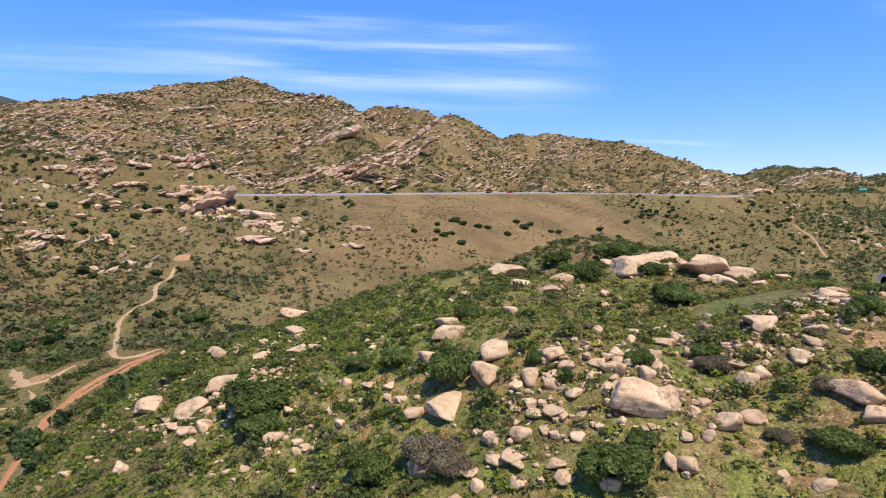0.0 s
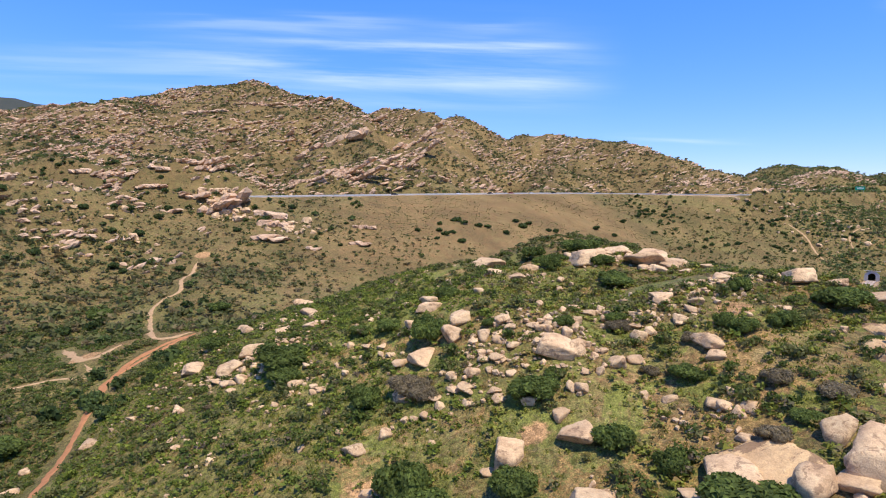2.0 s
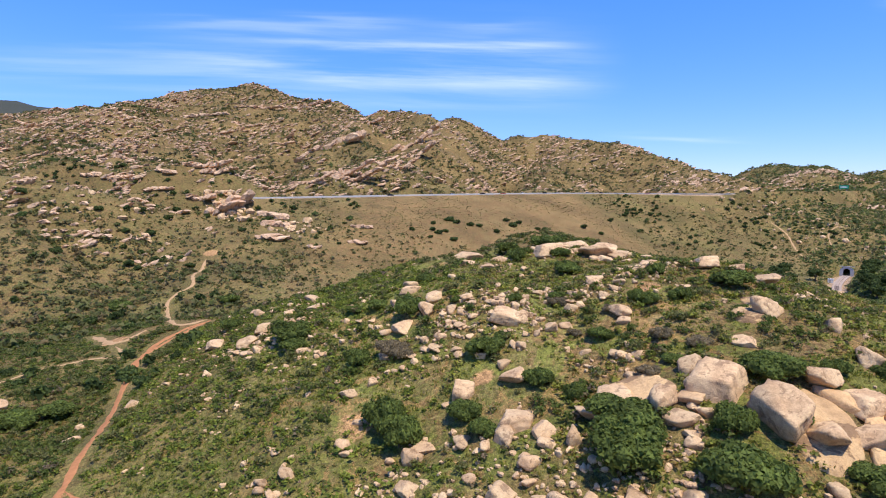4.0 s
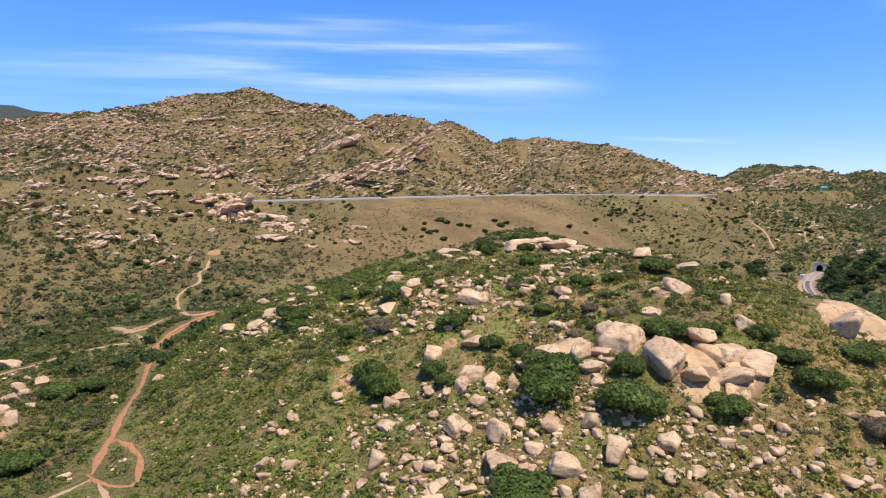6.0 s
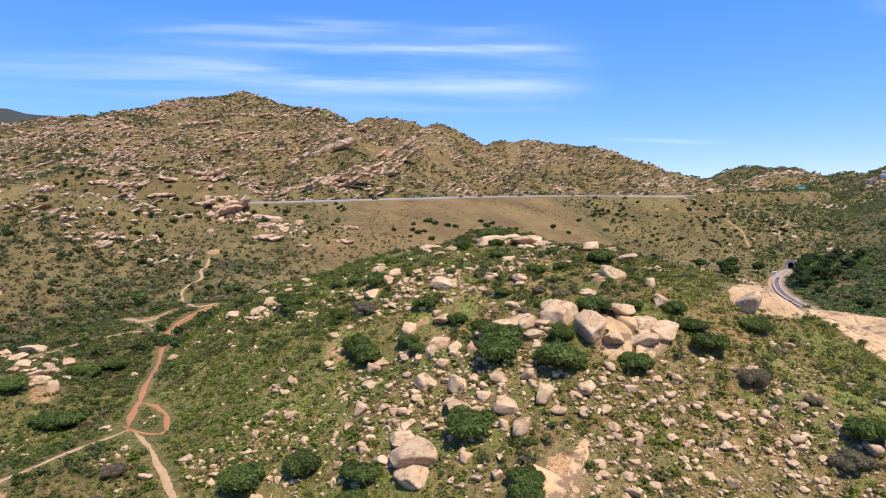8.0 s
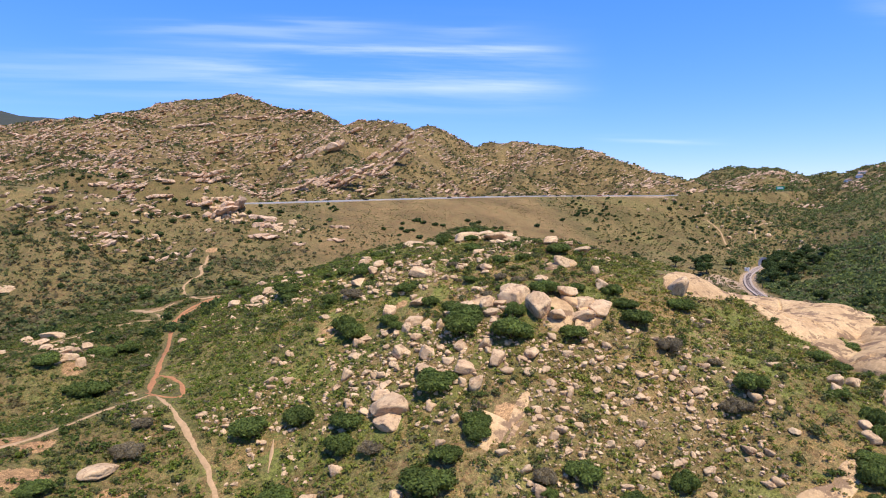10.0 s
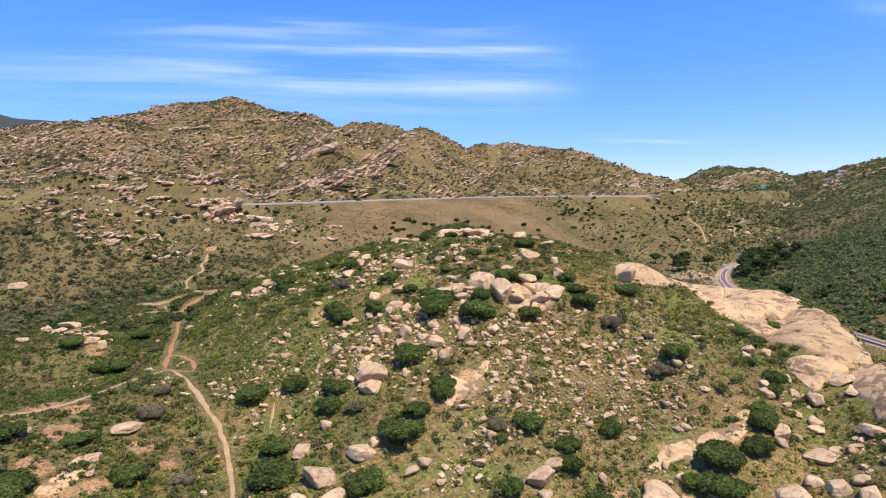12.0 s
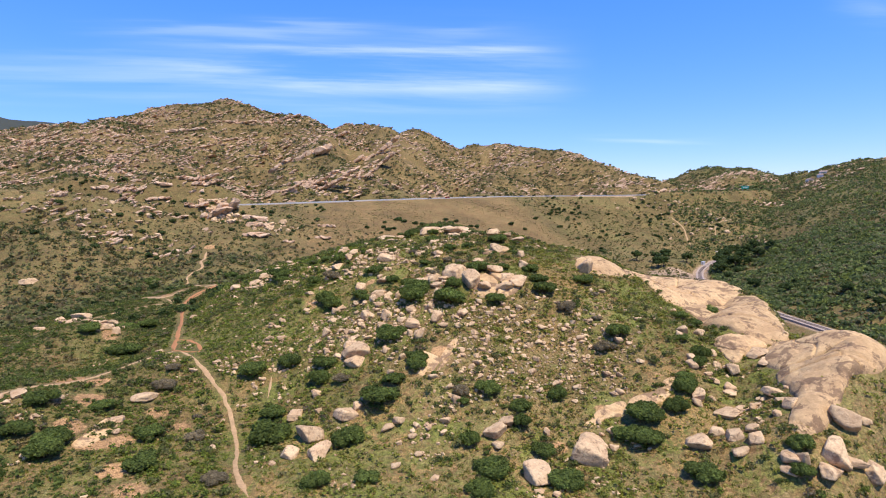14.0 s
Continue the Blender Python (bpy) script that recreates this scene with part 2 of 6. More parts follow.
def leaf_material(name, dark, pale, patch=0.25):
    m, n, l, b = shader(name, 0.75)
    geo = n.new("ShaderNodeNewGeometry")
    each = ramp(n, l, geo.outputs["Random Per Island"], [(0.0, dark), (0.6, tuple(0.55 * d + 0.45 * p for d, p in zip(dark, pale))), (1.0, pale)])
    info = n.new("ShaderNodeObjectInfo")
    where = noise_of(n, l, geo.outputs["Position"], patch, 3, 0.6)
    tone = calc(n, l, "ADD", span(n, l, where, 0.3, 0.7, 0.72, 1.2), calc(n, l, "MULTIPLY", info.outputs["Random"], 0.25))
    vec = n.new("ShaderNodeVectorMath")
    vec.operation = "SCALE"
    l.new(each, vec.inputs[0])
    l.new(tone, vec.inputs["Scale"])
    lit_through(m, n, l, b, vec.outputs[0])
    return m


def brush_material(name, sets, patch=0.05):
    """Leaves of mixed brush: patches of several kinds, each (dark, pale)."""
    m, n, l, b = shader(name, 0.8)
    geo = n.new("ShaderNodeNewGeometry")
    kind = noise_of(n, l, geo.outputs["Position"], patch, 4, 0.75)
    col = None
    for i, (dark, pale) in enumerate(sets):
        one = ramp(n, l, geo.outputs["Random Per Island"], [(0.0, dark), (1.0, pale)])
        at = 0.36 + 0.28 * i / max(1, len(sets) - 1)
        col = one if col is None else mixed(n, l, span(n, l, kind, at - 0.08, at - 0.02), col, one)
    lit_through(m, n, l, b, col)
    return m


def plain_material(name, col, rough=0.7, metal=0.0, vary=0.12, scale=1.5):
    m, n, l, b = shader(name, rough)
    b.inputs["Metallic"].default_value = metal
    pos = n.new("ShaderNodeNewGeometry").outputs["Position"]
    t = noise_of(n, l, pos, scale, 5, 0.65)
    l.new(ramp(n, l, t, [(0.3, tuple(c * (1 - vary) for c in col)), (0.7, tuple(min(1, c * (1 + vary)) for c in col))], (1, 1, 1)), b.inputs["Base Color"])
    return m


GROUND = ground_material()
SANDSTONE = rock_material("sandstone", (0.54, 0.385, 0.235), (0.40, 0.268, 0.158), 1.0, 0.06, 0.58, 0.545)
SLICKROCK = rock_material("slickrock", (0.52, 0.355, 0.19), (0.40, 0.262, 0.14), 0.55, 0.04, 0.75, 0.515, 0.55)
STRATA = rock_material("tilted_sandstone", (0.57, 0.40, 0.275), (0.41, 0.27, 0.175), 0.35, 0.35, 0.45)
DARK_LEAF = leaf_material("dark_green_leaves", (0.066, 0.102, 0.034), (0.148, 0.215, 0.06))
GREY_LEAF = leaf_material("grey_brown_twigs", (0.13, 0.122, 0.088), (0.27, 0.245, 0.185))
OAK_LEAF = leaf_material("oak_leaves", (0.032, 0.056, 0.024), (0.09, 0.14, 0.048), 0.1)
BARK = plain_material("bark", (0.10, 0.075, 0.055), 0.9, 0, 0.3, 6)
BRUSH = brush_material("mixed_brush", [((0.16, 0.14, 0.10), (0.33, 0.285, 0.20)), ((0.13, 0.135, 0.07), (0.29, 0.29, 0.14)), ((0.095, 0.135, 0.035), (0.24, 0.30, 0.075)), ((0.13, 0.165, 0.035), (0.32, 0.37, 0.085)), ((0.22, 0.17, 0.08), (0.40, 0.32, 0.16))], 0.3)
HILL_BRUSH = brush_material("hill_brush", [((0.11, 0.098, 0.06), (0.24, 0.21, 0.13)), ((0.075, 0.095, 0.045), (0.18, 0.205, 0.095)), ((0.06, 0.092, 0.036), (0.155, 0.21, 0.07))], 0.1)
VALLEY_BRUSH = brush_material("valley_brush", [((0.115, 0.11, 0.06), (0.24, 0.215, 0.12)), ((0.066, 0.10, 0.033), (0.165, 0.215, 0.068)), ((0.05, 0.086, 0.026), (0.14, 0.195, 0.054)), ((0.09, 0.125, 0.037), (0.225, 0.265, 0.08))], 0.12)
FLANK_BRUSH = brush_material("flank_brush", [((0.12, 0.125, 0.06), (0.25, 0.24, 0.12)), ((0.07, 0.115, 0.03), (0.19, 0.26, 0.065)), ((0.10, 0.15, 0.03), (0.27, 0.345, 0.075)), ((0.065, 0.105, 0.026), (0.17, 0.235, 0.055))], 0.2)
EAST_BRUSH = brush_material("dense_green_brush", [((0.06, 0.085, 0.05), (0.16, 0.205, 0.12)), ((0.12, 0.125, 0.08), (0.26, 0.26, 0.16)), ((0.065, 0.115, 0.046), (0.19, 0.27, 0.10)), ((0.05, 0.076, 0.04), (0.13, 0.175, 0.085)), ((0.11, 0.165, 0.05), (0.28, 0.36, 0.11))], 0.11)
SHRUBBERY = brush_material("mixed_shrubs", [((0.12, 0.105, 0.085), (0.26, 0.225, 0.18)), ((0.042, 0.075, 0.02), (0.12, 0.18, 0.046)), ((0.08, 0.096, 0.044), (0.21, 0.23, 0.11)), ((0.07, 0.115, 0.022), (0.21, 0.285, 0.06))], 0.16)
GRASS = brush_material("spring_grass", [((0.18, 0.14, 0.06), (0.36, 0.28, 0.13)), ((0.10, 0.135, 0.024), (0.25, 0.29, 0.06)), ((0.09, 0.15, 0.02), (0.21, 0.29, 0.045))], 0.06)
TAN_DIRT = plain_material("trodden_tan_dirt", (0.41, 0.25, 0.12), 0.95, 0, 0.22, 1.2)
RED_DIRT = plain_material("trodden_red_dirt", (0.385, 0.165, 0.066), 0.95, 0, 0.22, 1.2)
CONCRETE = plain_material("concrete", (0.54, 0.49, 0.42), 0.85)
ASPHALT = plain_material("worn_asphalt", (0.10, 0.098, 0.095), 0.9, 0, 0.15, 0.3)
BALLAST = plain_material("ballast", (0.36, 0.27, 0.205), 0.95, 0, 0.35, 3)
STEEL = plain_material("rail_steel", (0.16, 0.11, 0.08), 0.6, 0.2)
TIMBER = plain_material("sleeper_timber", (0.33, 0.25, 0.19), 0.9, 0, 0.3, 5)
GREEN_PAINT = plain_material("sign_green", (0.01, 0.24, 0.14), 0.5)
GALVANISED = plain_material("galvanised", (0.40, 0.39, 0.37), 0.6, 0.2)
# near-black base colour stands in for the shade inside the tunnel
DARK_HOLE = plain_material("shaded_lining", (0.02, 0.019, 0.018), 0.95)
WHITE_PAINT = plain_material("white_paint", (0.72, 0.71, 0.68), 0.6)
ROOF_TILE = plain_material("roof_tile", (0.30, 0.21, 0.16), 0.85)
RUBBER = plain_material("tyre_rubber", (0.02, 0.02, 0.02), 0.9)
CAR_GLASS = plain_material("car_glass", (0.03, 0.035, 0.04), 0.1)


# ---- the lie of the land ----
def crest(X, Y, pts, slope, rnd):
    """Height of a ridge: crest points (x, y, z) with flanks falling at a slope, rounded over rnd metres."""
    best = np.full(X.shape, -1e4)
    for (ax, ay, az), (bx, by, bz) in zip(pts, pts[1:]):
        dx, dy = bx - ax, by - ay
        u = np.clip(((X - ax) * dx + (Y - ay) * dy) / (dx * dx + dy * dy), 0, 1)
        d = np.hypot(X - ax - u * dx, Y - ay - u * dy)
        best = np.maximum(best, az + u * (bz - az) - slope * (np.sqrt(d * d + rnd * rnd) - rnd))
    return best


def blend(heights, k):
    """Smooth maximum of several heights, blending over k metres."""
    top = np.maximum.reduce(heights)
    return top + k * np.log(sum(np.exp((h - top) / k) for h in heights))


def near_line(X, Y, pts):
    """Distance to a line on the plan, signed side, and the height along it."""
    best, side, high = np.full(X.shape, 1e6), np.zeros(X.shape), np.zeros(X.shape)
    for a, b in zip(pts, pts[1:]):
        dx, dy = b[0] - a[0], b[1] - a[1]
        u = np.clip(((X - a[0]) * dx + (Y - a[1]) * dy) / (dx * dx + dy * dy), 0, 1)
        d = np.hypot(X - a[0] - u * dx, Y - a[1] - u * dy)
        s = np.sign(dx * (Y - a[1]) - dy * (X - a[0]))
        z = a[2] + u * (b[2] - a[2]) if len(a) > 2 else 0 * u
        nearer = d < best
        best, side, high = np.where(nearer, d, best), np.where(nearer, s, side), np.where(nearer, z, high)
    return best, side, high


def curve_points(pts, step):
    """A smooth line (Catmull-Rom) through plan points, about a step apart."""
    pts = [Vector(p) for p in pts]
    pts = [2 * pts[0] - pts[1]] + pts + [2 * pts[-1] - pts[-2]]
    out = []
    for a, b, c, d in zip(pts, pts[1:], pts[2:], pts[3:]):
        n = max(1, int((c - b).length / step))
        for i in range(n):
            u = i / n
            out.append(tuple(0.5 * (2 * b + (c - a) * u + (2 * a - 5 * b + 4 * c - d) * u * u + (3 * b - a - 3 * c + d) * u ** 3)))
    return out + [tuple(pts[-2])]


FREEWAY = curve_points([(-520, 285, 55), (-400, 300, 56.5), (-260, 322, 59), (-185, 330, 60.5), (-105, 352, 62.5), (-30, 405, 65), (50, 468, 67.5),
                        (115, 515, 69), (185, 545, 69.5), (268, 548, 69.5), (350, 575, 71), (450, 650, 73), (560, 760, 76), (700, 900, 80)], 24)
RAIL = curve_points([(228, -500, 2), (208, -200, 3), (198, -60, 3.5), (195, 60, 6.5), (196, 160, 7.5), (207, 222, 7), (219, 258, 6.2), (232, 290, 6), (250, 325, 6.5), (268, 352, 7.2), (284, 372, 8), (298, 388, 8.6)], 10)


SWELLS_HILL = [(-42, 120, 45, 4.6), (-10, 30, 20, -3.3), (30, 50, 20, 4.9), (90, -20, 20, 4.1), (50, 0, 20, -4), (-65, -15, 45, 1), (51, 45, 14, -2.8),
               (100, 10, 14, 2.9), (23, 17, 14, 1.5), (114, -4, 14, -4.3), (-70, 40, 20, 3.1), (-40, 60, 20, -1.6), (9, 38, 14, -3.4), (-5, 94, 14, -3.3),
               (16, 87, 14, 3.6), (50, 90, 20, -1.1), (-50, -10, 20, 1.5), (-40, 90, 20, 3.6), (-70, 120, 20, 0.8), (-10, 0, 20, -2.2)]
SWELLS_VALLEY = [(100, 75, 30, -0.5), (-5, 52, 14, -2.9), (16, 59, 14, 3.4), (10, 130, 20, -1.2), (16, -4, 14, 1.4), (30, 31, 14, 1.2), (-75, 38, 14, 3.7),
               (-40, 10, 14, 3.1), (-33, 31, 14, -1.2), (58, -18, 14, -1), (79, 3, 14, 2.9), (79, -32, 14, 2.9), (60, 20, 20, -1.3), (121, -18, 14, 1.9),
               (2, 24, 14, -3.4), (-60, -10, 20, 2.5), (-61, 59, 14, -2), (93, -4, 14, 2.8), (-47, 108, 14, 1.9), (16, 24, 14, 1.9)]
SWELLS_FOOT = [(-19, 59, 14, -1), (-68, 38, 14, 3.3), (-75, 122, 14, 1.5), (2, 94, 14, -1.9), (-26, 24, 14, -2.3), (-5, -11, 14, -2.7), (-50, -30, 20, 1.7),
               (100, 17, 14, 2.3), (100, 38, 14, -1.5), (72, 59, 14, 1.1), (23, 94, 14, 1.8), (16, -11, 14, 1.4), (40, -30, 20, -1.1), (58, -4, 14, -1.8),
               (-68, 3, 14, 2), (44, 80, 14, -1.3), (-95, 75, 30, 0.6), (-54, -18, 14, 2.3), (100, 73, 14, -1.8), (-68, 122, 14, 1.4)]
SWELLS_FAR = [(312, 509, 180, -4.9), (-155, 250, 40, -4.9), (-93, 200, 40, 11.0), (-257, 349, 110, 7.1), (238, 338, 40, 6.0), (-10, 347, 110, -6.2), (-177, 180, 40, 6.5),
               (-132, 162, 40, -6.9), (493, 594, 70, -9.3), (344, 372, 40, -8.2), (287, 450, 40, -8.3), (-425, 560, 120, -7.6), (119, 620, 70, -10.1), (-131, 236, 40, -6.1),
               (268, 291, 40, -6.4), (258, 197, 40, 2.8), (181, 372, 40, 9.6), (20, 526, 70, 5.8), (159, 491, 70, -6.2), (157, 564, 70, 8.2)]


CLIFF = [(104, 90, 36), (112, 68, 36), (121.5, 47, 35.5), (122.5, 30, 34), (117, 11, 31.5), (113, 4, 29.5), (119, -2, 31.5), (120, -12, 33.2), (119, -21, 32.5), (113, -29, 28.5), (103, -38, 24.5), (93, -46, 20)]


def land(X, Y):
    east = np.clip((X - 60) / 120, 0, 1)
    floor = (16 + 0.035 * np.clip(Y, -100, 400)) * (1 - east) + (4 + 0.01 * np.clip(Y, 0, 400)) * east
    hill = blend([crest(X, Y, [(34, 134, 52), (44, 95, 51), (52, 62, 51), (54, 40, 48), (50, 26, 45)], 0.62, 12),
                  crest(X, Y, [(10, 118, 46), (2, 66, 45), (6, 48, 44), (12, 36, 37)], 0.5, 10),
                  crest(X, Y, [(54, 40, 47), (77, 44, 44.5), (104, 38, 34.5), (121, 46, 34.5), (123, 28, 33), (114, 5, 30)], 0.7, 8),
                  crest(X, Y, [(117, -3, 31), (115, -12, 32.4), (114, -20, 31.6), (107, -29, 27.5), (98, -36, 23.5), (90, -41, 20.5)], 0.9, 5),
                  crest(X, Y, [(40, 90, 50), (64, 82, 47), (86, 76, 44), (107, 73, 35)], 0.6, 9),
                  crest(X, Y, [(104, 82, 33), (109, 70, 35), (115, 57, 35), (121, 46, 34.5)], 0.8, 7)], 1.5)
    left = blend([crest(X, Y, [(-120, 150, 26), (-163, 190, 38), (-193, 230, 53), (-172, 268, 66), (-230, 262, 70), (-330, 250, 72)], 0.62, 14),
                  crest(X, Y, [(-172, 380, 85), (-187, 423, 89), (-240, 440, 92), (-330, 480, 105), (-420, 560, 126)], 0.55, 20),
                  crest(X, Y, [(-239, 352, 77), (-300, 420, 90)], 0.5, 14),
                  crest(X, Y, [(-108, 285, 44), (-122, 310, 56), (-140, 322, 60)], 0.6, 6),
                  crest(X, Y, [(-420, 560, 130), (-402, 650, 166), (-491, 956, 225), (-441, 1058, 264), (-351, 1030, 266), (-244, 940, 220)], 0.42, 40),
                  crest(X, Y, [(-900, 900, 180), (-491, 956, 220)], 0.35, 60),
                  crest(X, Y, [(-2600, 1900, 380), (-1900, 1850, 372), (-1380, 1780, 366), (-1150, 1720, 330)], 0.4, 60)], 4)
    back = blend([crest(X, Y, [(-110, 470, 82), (-60, 560, 104), (-110, 660, 138), (-110, 770, 176), (-190, 895, 220), (-300, 990, 240)], 0.58, 14),
                  crest(X, Y, [(10, 620, 84), (-31, 700, 138), (-33, 830, 186), (-105, 900, 201)], 0.6, 10),
                  crest(X, Y, [(95, 585, 82), (110, 640, 94), (150, 760, 110)], 0.5, 12),
                  crest(X, Y, [(54, 790, 112), (25, 880, 160), (12, 987, 209), (68, 1002, 178), (92, 1010, 165), (132, 1030, 178), (172, 1005, 176), (206, 964, 168), (290, 905, 151), (400, 985, 119), (560, 1100, 95)], 0.6, 14),
                  crest(X, Y, [(262, 890, 157), (330, 760, 108), (380, 734, 98), (440, 640, 74)], 0.4, 20)], 4)
    right = blend([crest(X, Y, [(268, 548, 69), (312, 512, 56), (364, 442, 38), (356, 420, 26)], 0.6, 6),
                   crest(X, Y, [(268, 548, 69), (350, 560, 72), (446, 636, 72), (520, 720, 78)], 0.35, 12),
                   crest(X, Y, [(360, 60, 52), (440, 260, 72), (600, 480, 106), (700, 720, 121), (780, 900, 116)], 0.36, 30),
                   crest(X, Y, [(640, 980, 118), (720, 1090, 128), (712, 1258, 143), (790, 1245, 139), (866, 1230, 115), (912, 1190, 127), (960, 1190, 113), (1400, 1300, 140)], 0.4, 24)], 4)
    z = blend([floor, hill, left, back, right], 2)
    for x, y, r, h in SWELLS_HILL + SWELLS_VALLEY + SWELLS_FOOT + SWELLS_FAR:
        z = z + h * np.exp(-((X - x) ** 2 + (Y - y) ** 2) / (r * r))
    # steep rock walls that fall from the slickrock to the railway
    d, side, high = near_line(X, Y, CLIFF)
    wall = high + 0.3 - 1.7 * np.maximum(d - 0.5, 0)
    z = np.where((side > 0) & (Y > -60) & (Y < 110) & (X > 92), np.minimum(z, np.maximum(wall, floor)), z)
    # the freeway's bench, with its long fill slope towards the valley
    d, side, high = near_line(X, Y, FREEWAY)
    fill = np.where(side < 0, high - np.interp(X, [0, 150, 220, 290], [0.3, 0.38, 0.48, 1.0]) * np.maximum(d - 17, 0), high - 0.8 * np.maximum(d - 17, 0))
    z = blend([z, fill], 2)
    off = np.maximum(d - 16, 0)
    z = np.clip(z, high - 0.6 * off, high + 0.9 * off)
    # low banks that hide it from the valley at both ends of the fill
    bank = np.where(side < 0, np.exp(-((d - 25) / 6.5) ** 2), 0) * (np.clip((-X - 112) / 14, 0, 1) + np.clip((X - 274) / 14, 0, 1))
    z = z + bank * (4.2 + np.maximum(high - z, 0) * 0.75)
    # the railway's bench
    d, side, high = near_line(X, Y, RAIL)
    off = np.maximum(d - 6, 0)
    z = np.clip(z, high - 0.5 - 0.5 * off, high - 0.5 + 0.8 * off)
    return z


# ---- noise for the land and the scatter ----
def lattice(seed):
    return np.random.RandomState(seed).rand(256, 256)


def value_noise(X, Y, size, seed):
    g = lattice(seed)
    x, y = X / size + 131.7, Y / size + 57.3
    i, j = np.floor(x).astype(int), np.floor(y).astype(int)
    u, v = x - i, y - j
    u, v = u * u * (3 - 2 * u), v * v * (3 - 2 * v)
    a, b = g[i % 256, j % 256], g[(i + 1) % 256, j % 256]
    c, d = g[i % 256, (j + 1) % 256], g[(i + 1) % 256, (j + 1) % 256]
    return (a * (1 - u) + b * u) * (1 - v) + (c * (1 - u) + d * u) * v


def fbm(X, Y, size, seed, octaves=4):
    out, amp, tot = 0, 1.0, 0.0
    for k in range(octaves):
        out, tot = out + amp * value_noise(X, Y, size / 2 ** k, seed + k), tot + amp
        amp *= 0.55
    return out / tot


def smooth(v, lo, hi):
    t = np.clip((v - lo) / (hi - lo), 0, 1)
    return t * t * (3 - 2 * t)


def wild(X, Y):
    """How rugged the land is: 0 by the near hill, 1 on the mountain."""
    m = np.maximum(smooth(Y, 520, 640), smooth(Y, 330, 420) * smooth(-X, 90, 150))
    return m * smooth(near_line(X, Y, FREEWAY)[0], 18, 50)


GULLIES = [([(72, 560), (80, 650), (72, 740), (66, 830), (69, 930)], 11, 24), ([(-75, 640), (-68, 720), (-72, 800), (-100, 860)], 8, 20), ([(-200, 520), (-232, 600), (-262, 700), (-280, 800)], 9, 26),
           ([(-150, 470), (-168, 560), (-170, 660), (-185, 760)], 7, 20), ([(180, 640), (168, 740), (150, 830), (140, 930)], 7, 22), ([(255, 700), (238, 780), (215, 860)], 6, 18), ([(-330, 540), (-335, 640), (-360, 760), (-390, 880)], 9, 26)]


def surface(X, Y):
    """Ground height with its small unevenness."""
    X, Y = np.asarray(X, float), np.asarray(Y, float)
    w = wild(X, Y)
    z = land(X, Y) + 0.7 * (fbm(X, Y, 11, 3) - 0.5)
    gully = np.abs(fbm(X * 0.9 + Y * 0.35, Y * 0.3, 60, 20, 3) - 0.5) * 2.6
    z = z + w * (9 * (fbm(X, Y, 70, 11, 5) - 0.5) + 7 * (fbm(X, Y, 18, 15, 3) - 0.5) + 11 * (np.minimum(gully, 0.5) - 0.3))
    # ledges of rock that dip to the west
    bed = (0.45 * X + 0.12 * Y + z * 1.2) / 26
    z = z + w * 2.6 * (np.abs((bed + 0.4 * fbm(X, Y, 60, 31, 2)) % 1 - 0.5) - 0.25)
    for pts, deep, wide in GULLIES:
        far = (Y > 500) & (Y < 1000) & (X > -460) & (X < 320)
        if far.any():
            d = near_line(X[far], Y[far], [(*p, 0) for p in pts])[0] + 14 * (fbm(X[far], Y[far], 40, 27, 3) - 0.5)
            z[far] -= deep * w[far] * np.exp(-(d / wide) ** 2)
    return z


def grade(stretches):
    return np.concatenate([np.arange(a, b, s) for a, b, s in stretches])


TRAILS = [
    ([(-38.4, 21.6), (-42.6, 31.9), (-44.4, 38.5), (-49.8, 52.4), (-55.2, 66.8), (-60.5, 81.7), (-65.4, 95.5), (-66.7, 105.3), (-64.5, 111.7), (-61.3, 120.3)], 0.85, 0.9),
    ([(-42.9, 35), (-37.3, 30.3), (-33.6, 25.8), (-30.5, 18.6), (-32.9, 17.7), (-35.5, 18.9), (-39.6, 22.4)], 0.6, 0.8),
    ([(-75, -26), (-60, -15), (-52, -4), (-47, 6), (-42.3, 11.7), (-39, 15), (-37.5, 19.8)], 0.85, 0.3),
    ([(-35.8, 18.9), (-27.6, 9.4), (-20.9, 1.1), (-16.7, -4.1), (-12.9, -11.1), (-8.2, -23.1), (-5.3, -32.9), (-0.5, -41.7)], 0.62, 0.15),
    ([(-107.1, 232.9), (-97.5, 198), (-90.4, 180.5), (-93.3, 173.3), (-92.2, 164), (-86.3, 152.4), (-70.4, 122.3), (-64.3, 119.2), (-62, 126)], 0.85, 0),
    ([(-97.9, 130.2), (-83.1, 113), (-78.2, 111), (-76.3, 114.6), (-75, 117)], 1.2, 0),
    ([(-78.1, 107.7), (-69.5, 99)], 0.7, 0.2), ([(-97, 77), (-94.8, 81.9), (-91.8, 88.3), (-89.5, 95.7), (-80.5, 100.6), (-72, 99.6)], 0.55, 0.1),
    ([(-58.2, 75.2), (-62.3, 84.7), (-66, 95.2), (-65.2, 104), (-63.1, 109.5), (-61.4, 114.7), (-60.5, 124.6)], 0.8, 0.9),
    ([(-8, 2.2), (-7.6, -1.2), (-7.4, -3.9)], 0.6, 0.3),
    ([(286, 420), (292, 440), (300, 470), (296, 490)], 0.9, 0.0), ([(320, 440), (330, 460), (345, 470)], 0.8, 0.0)]
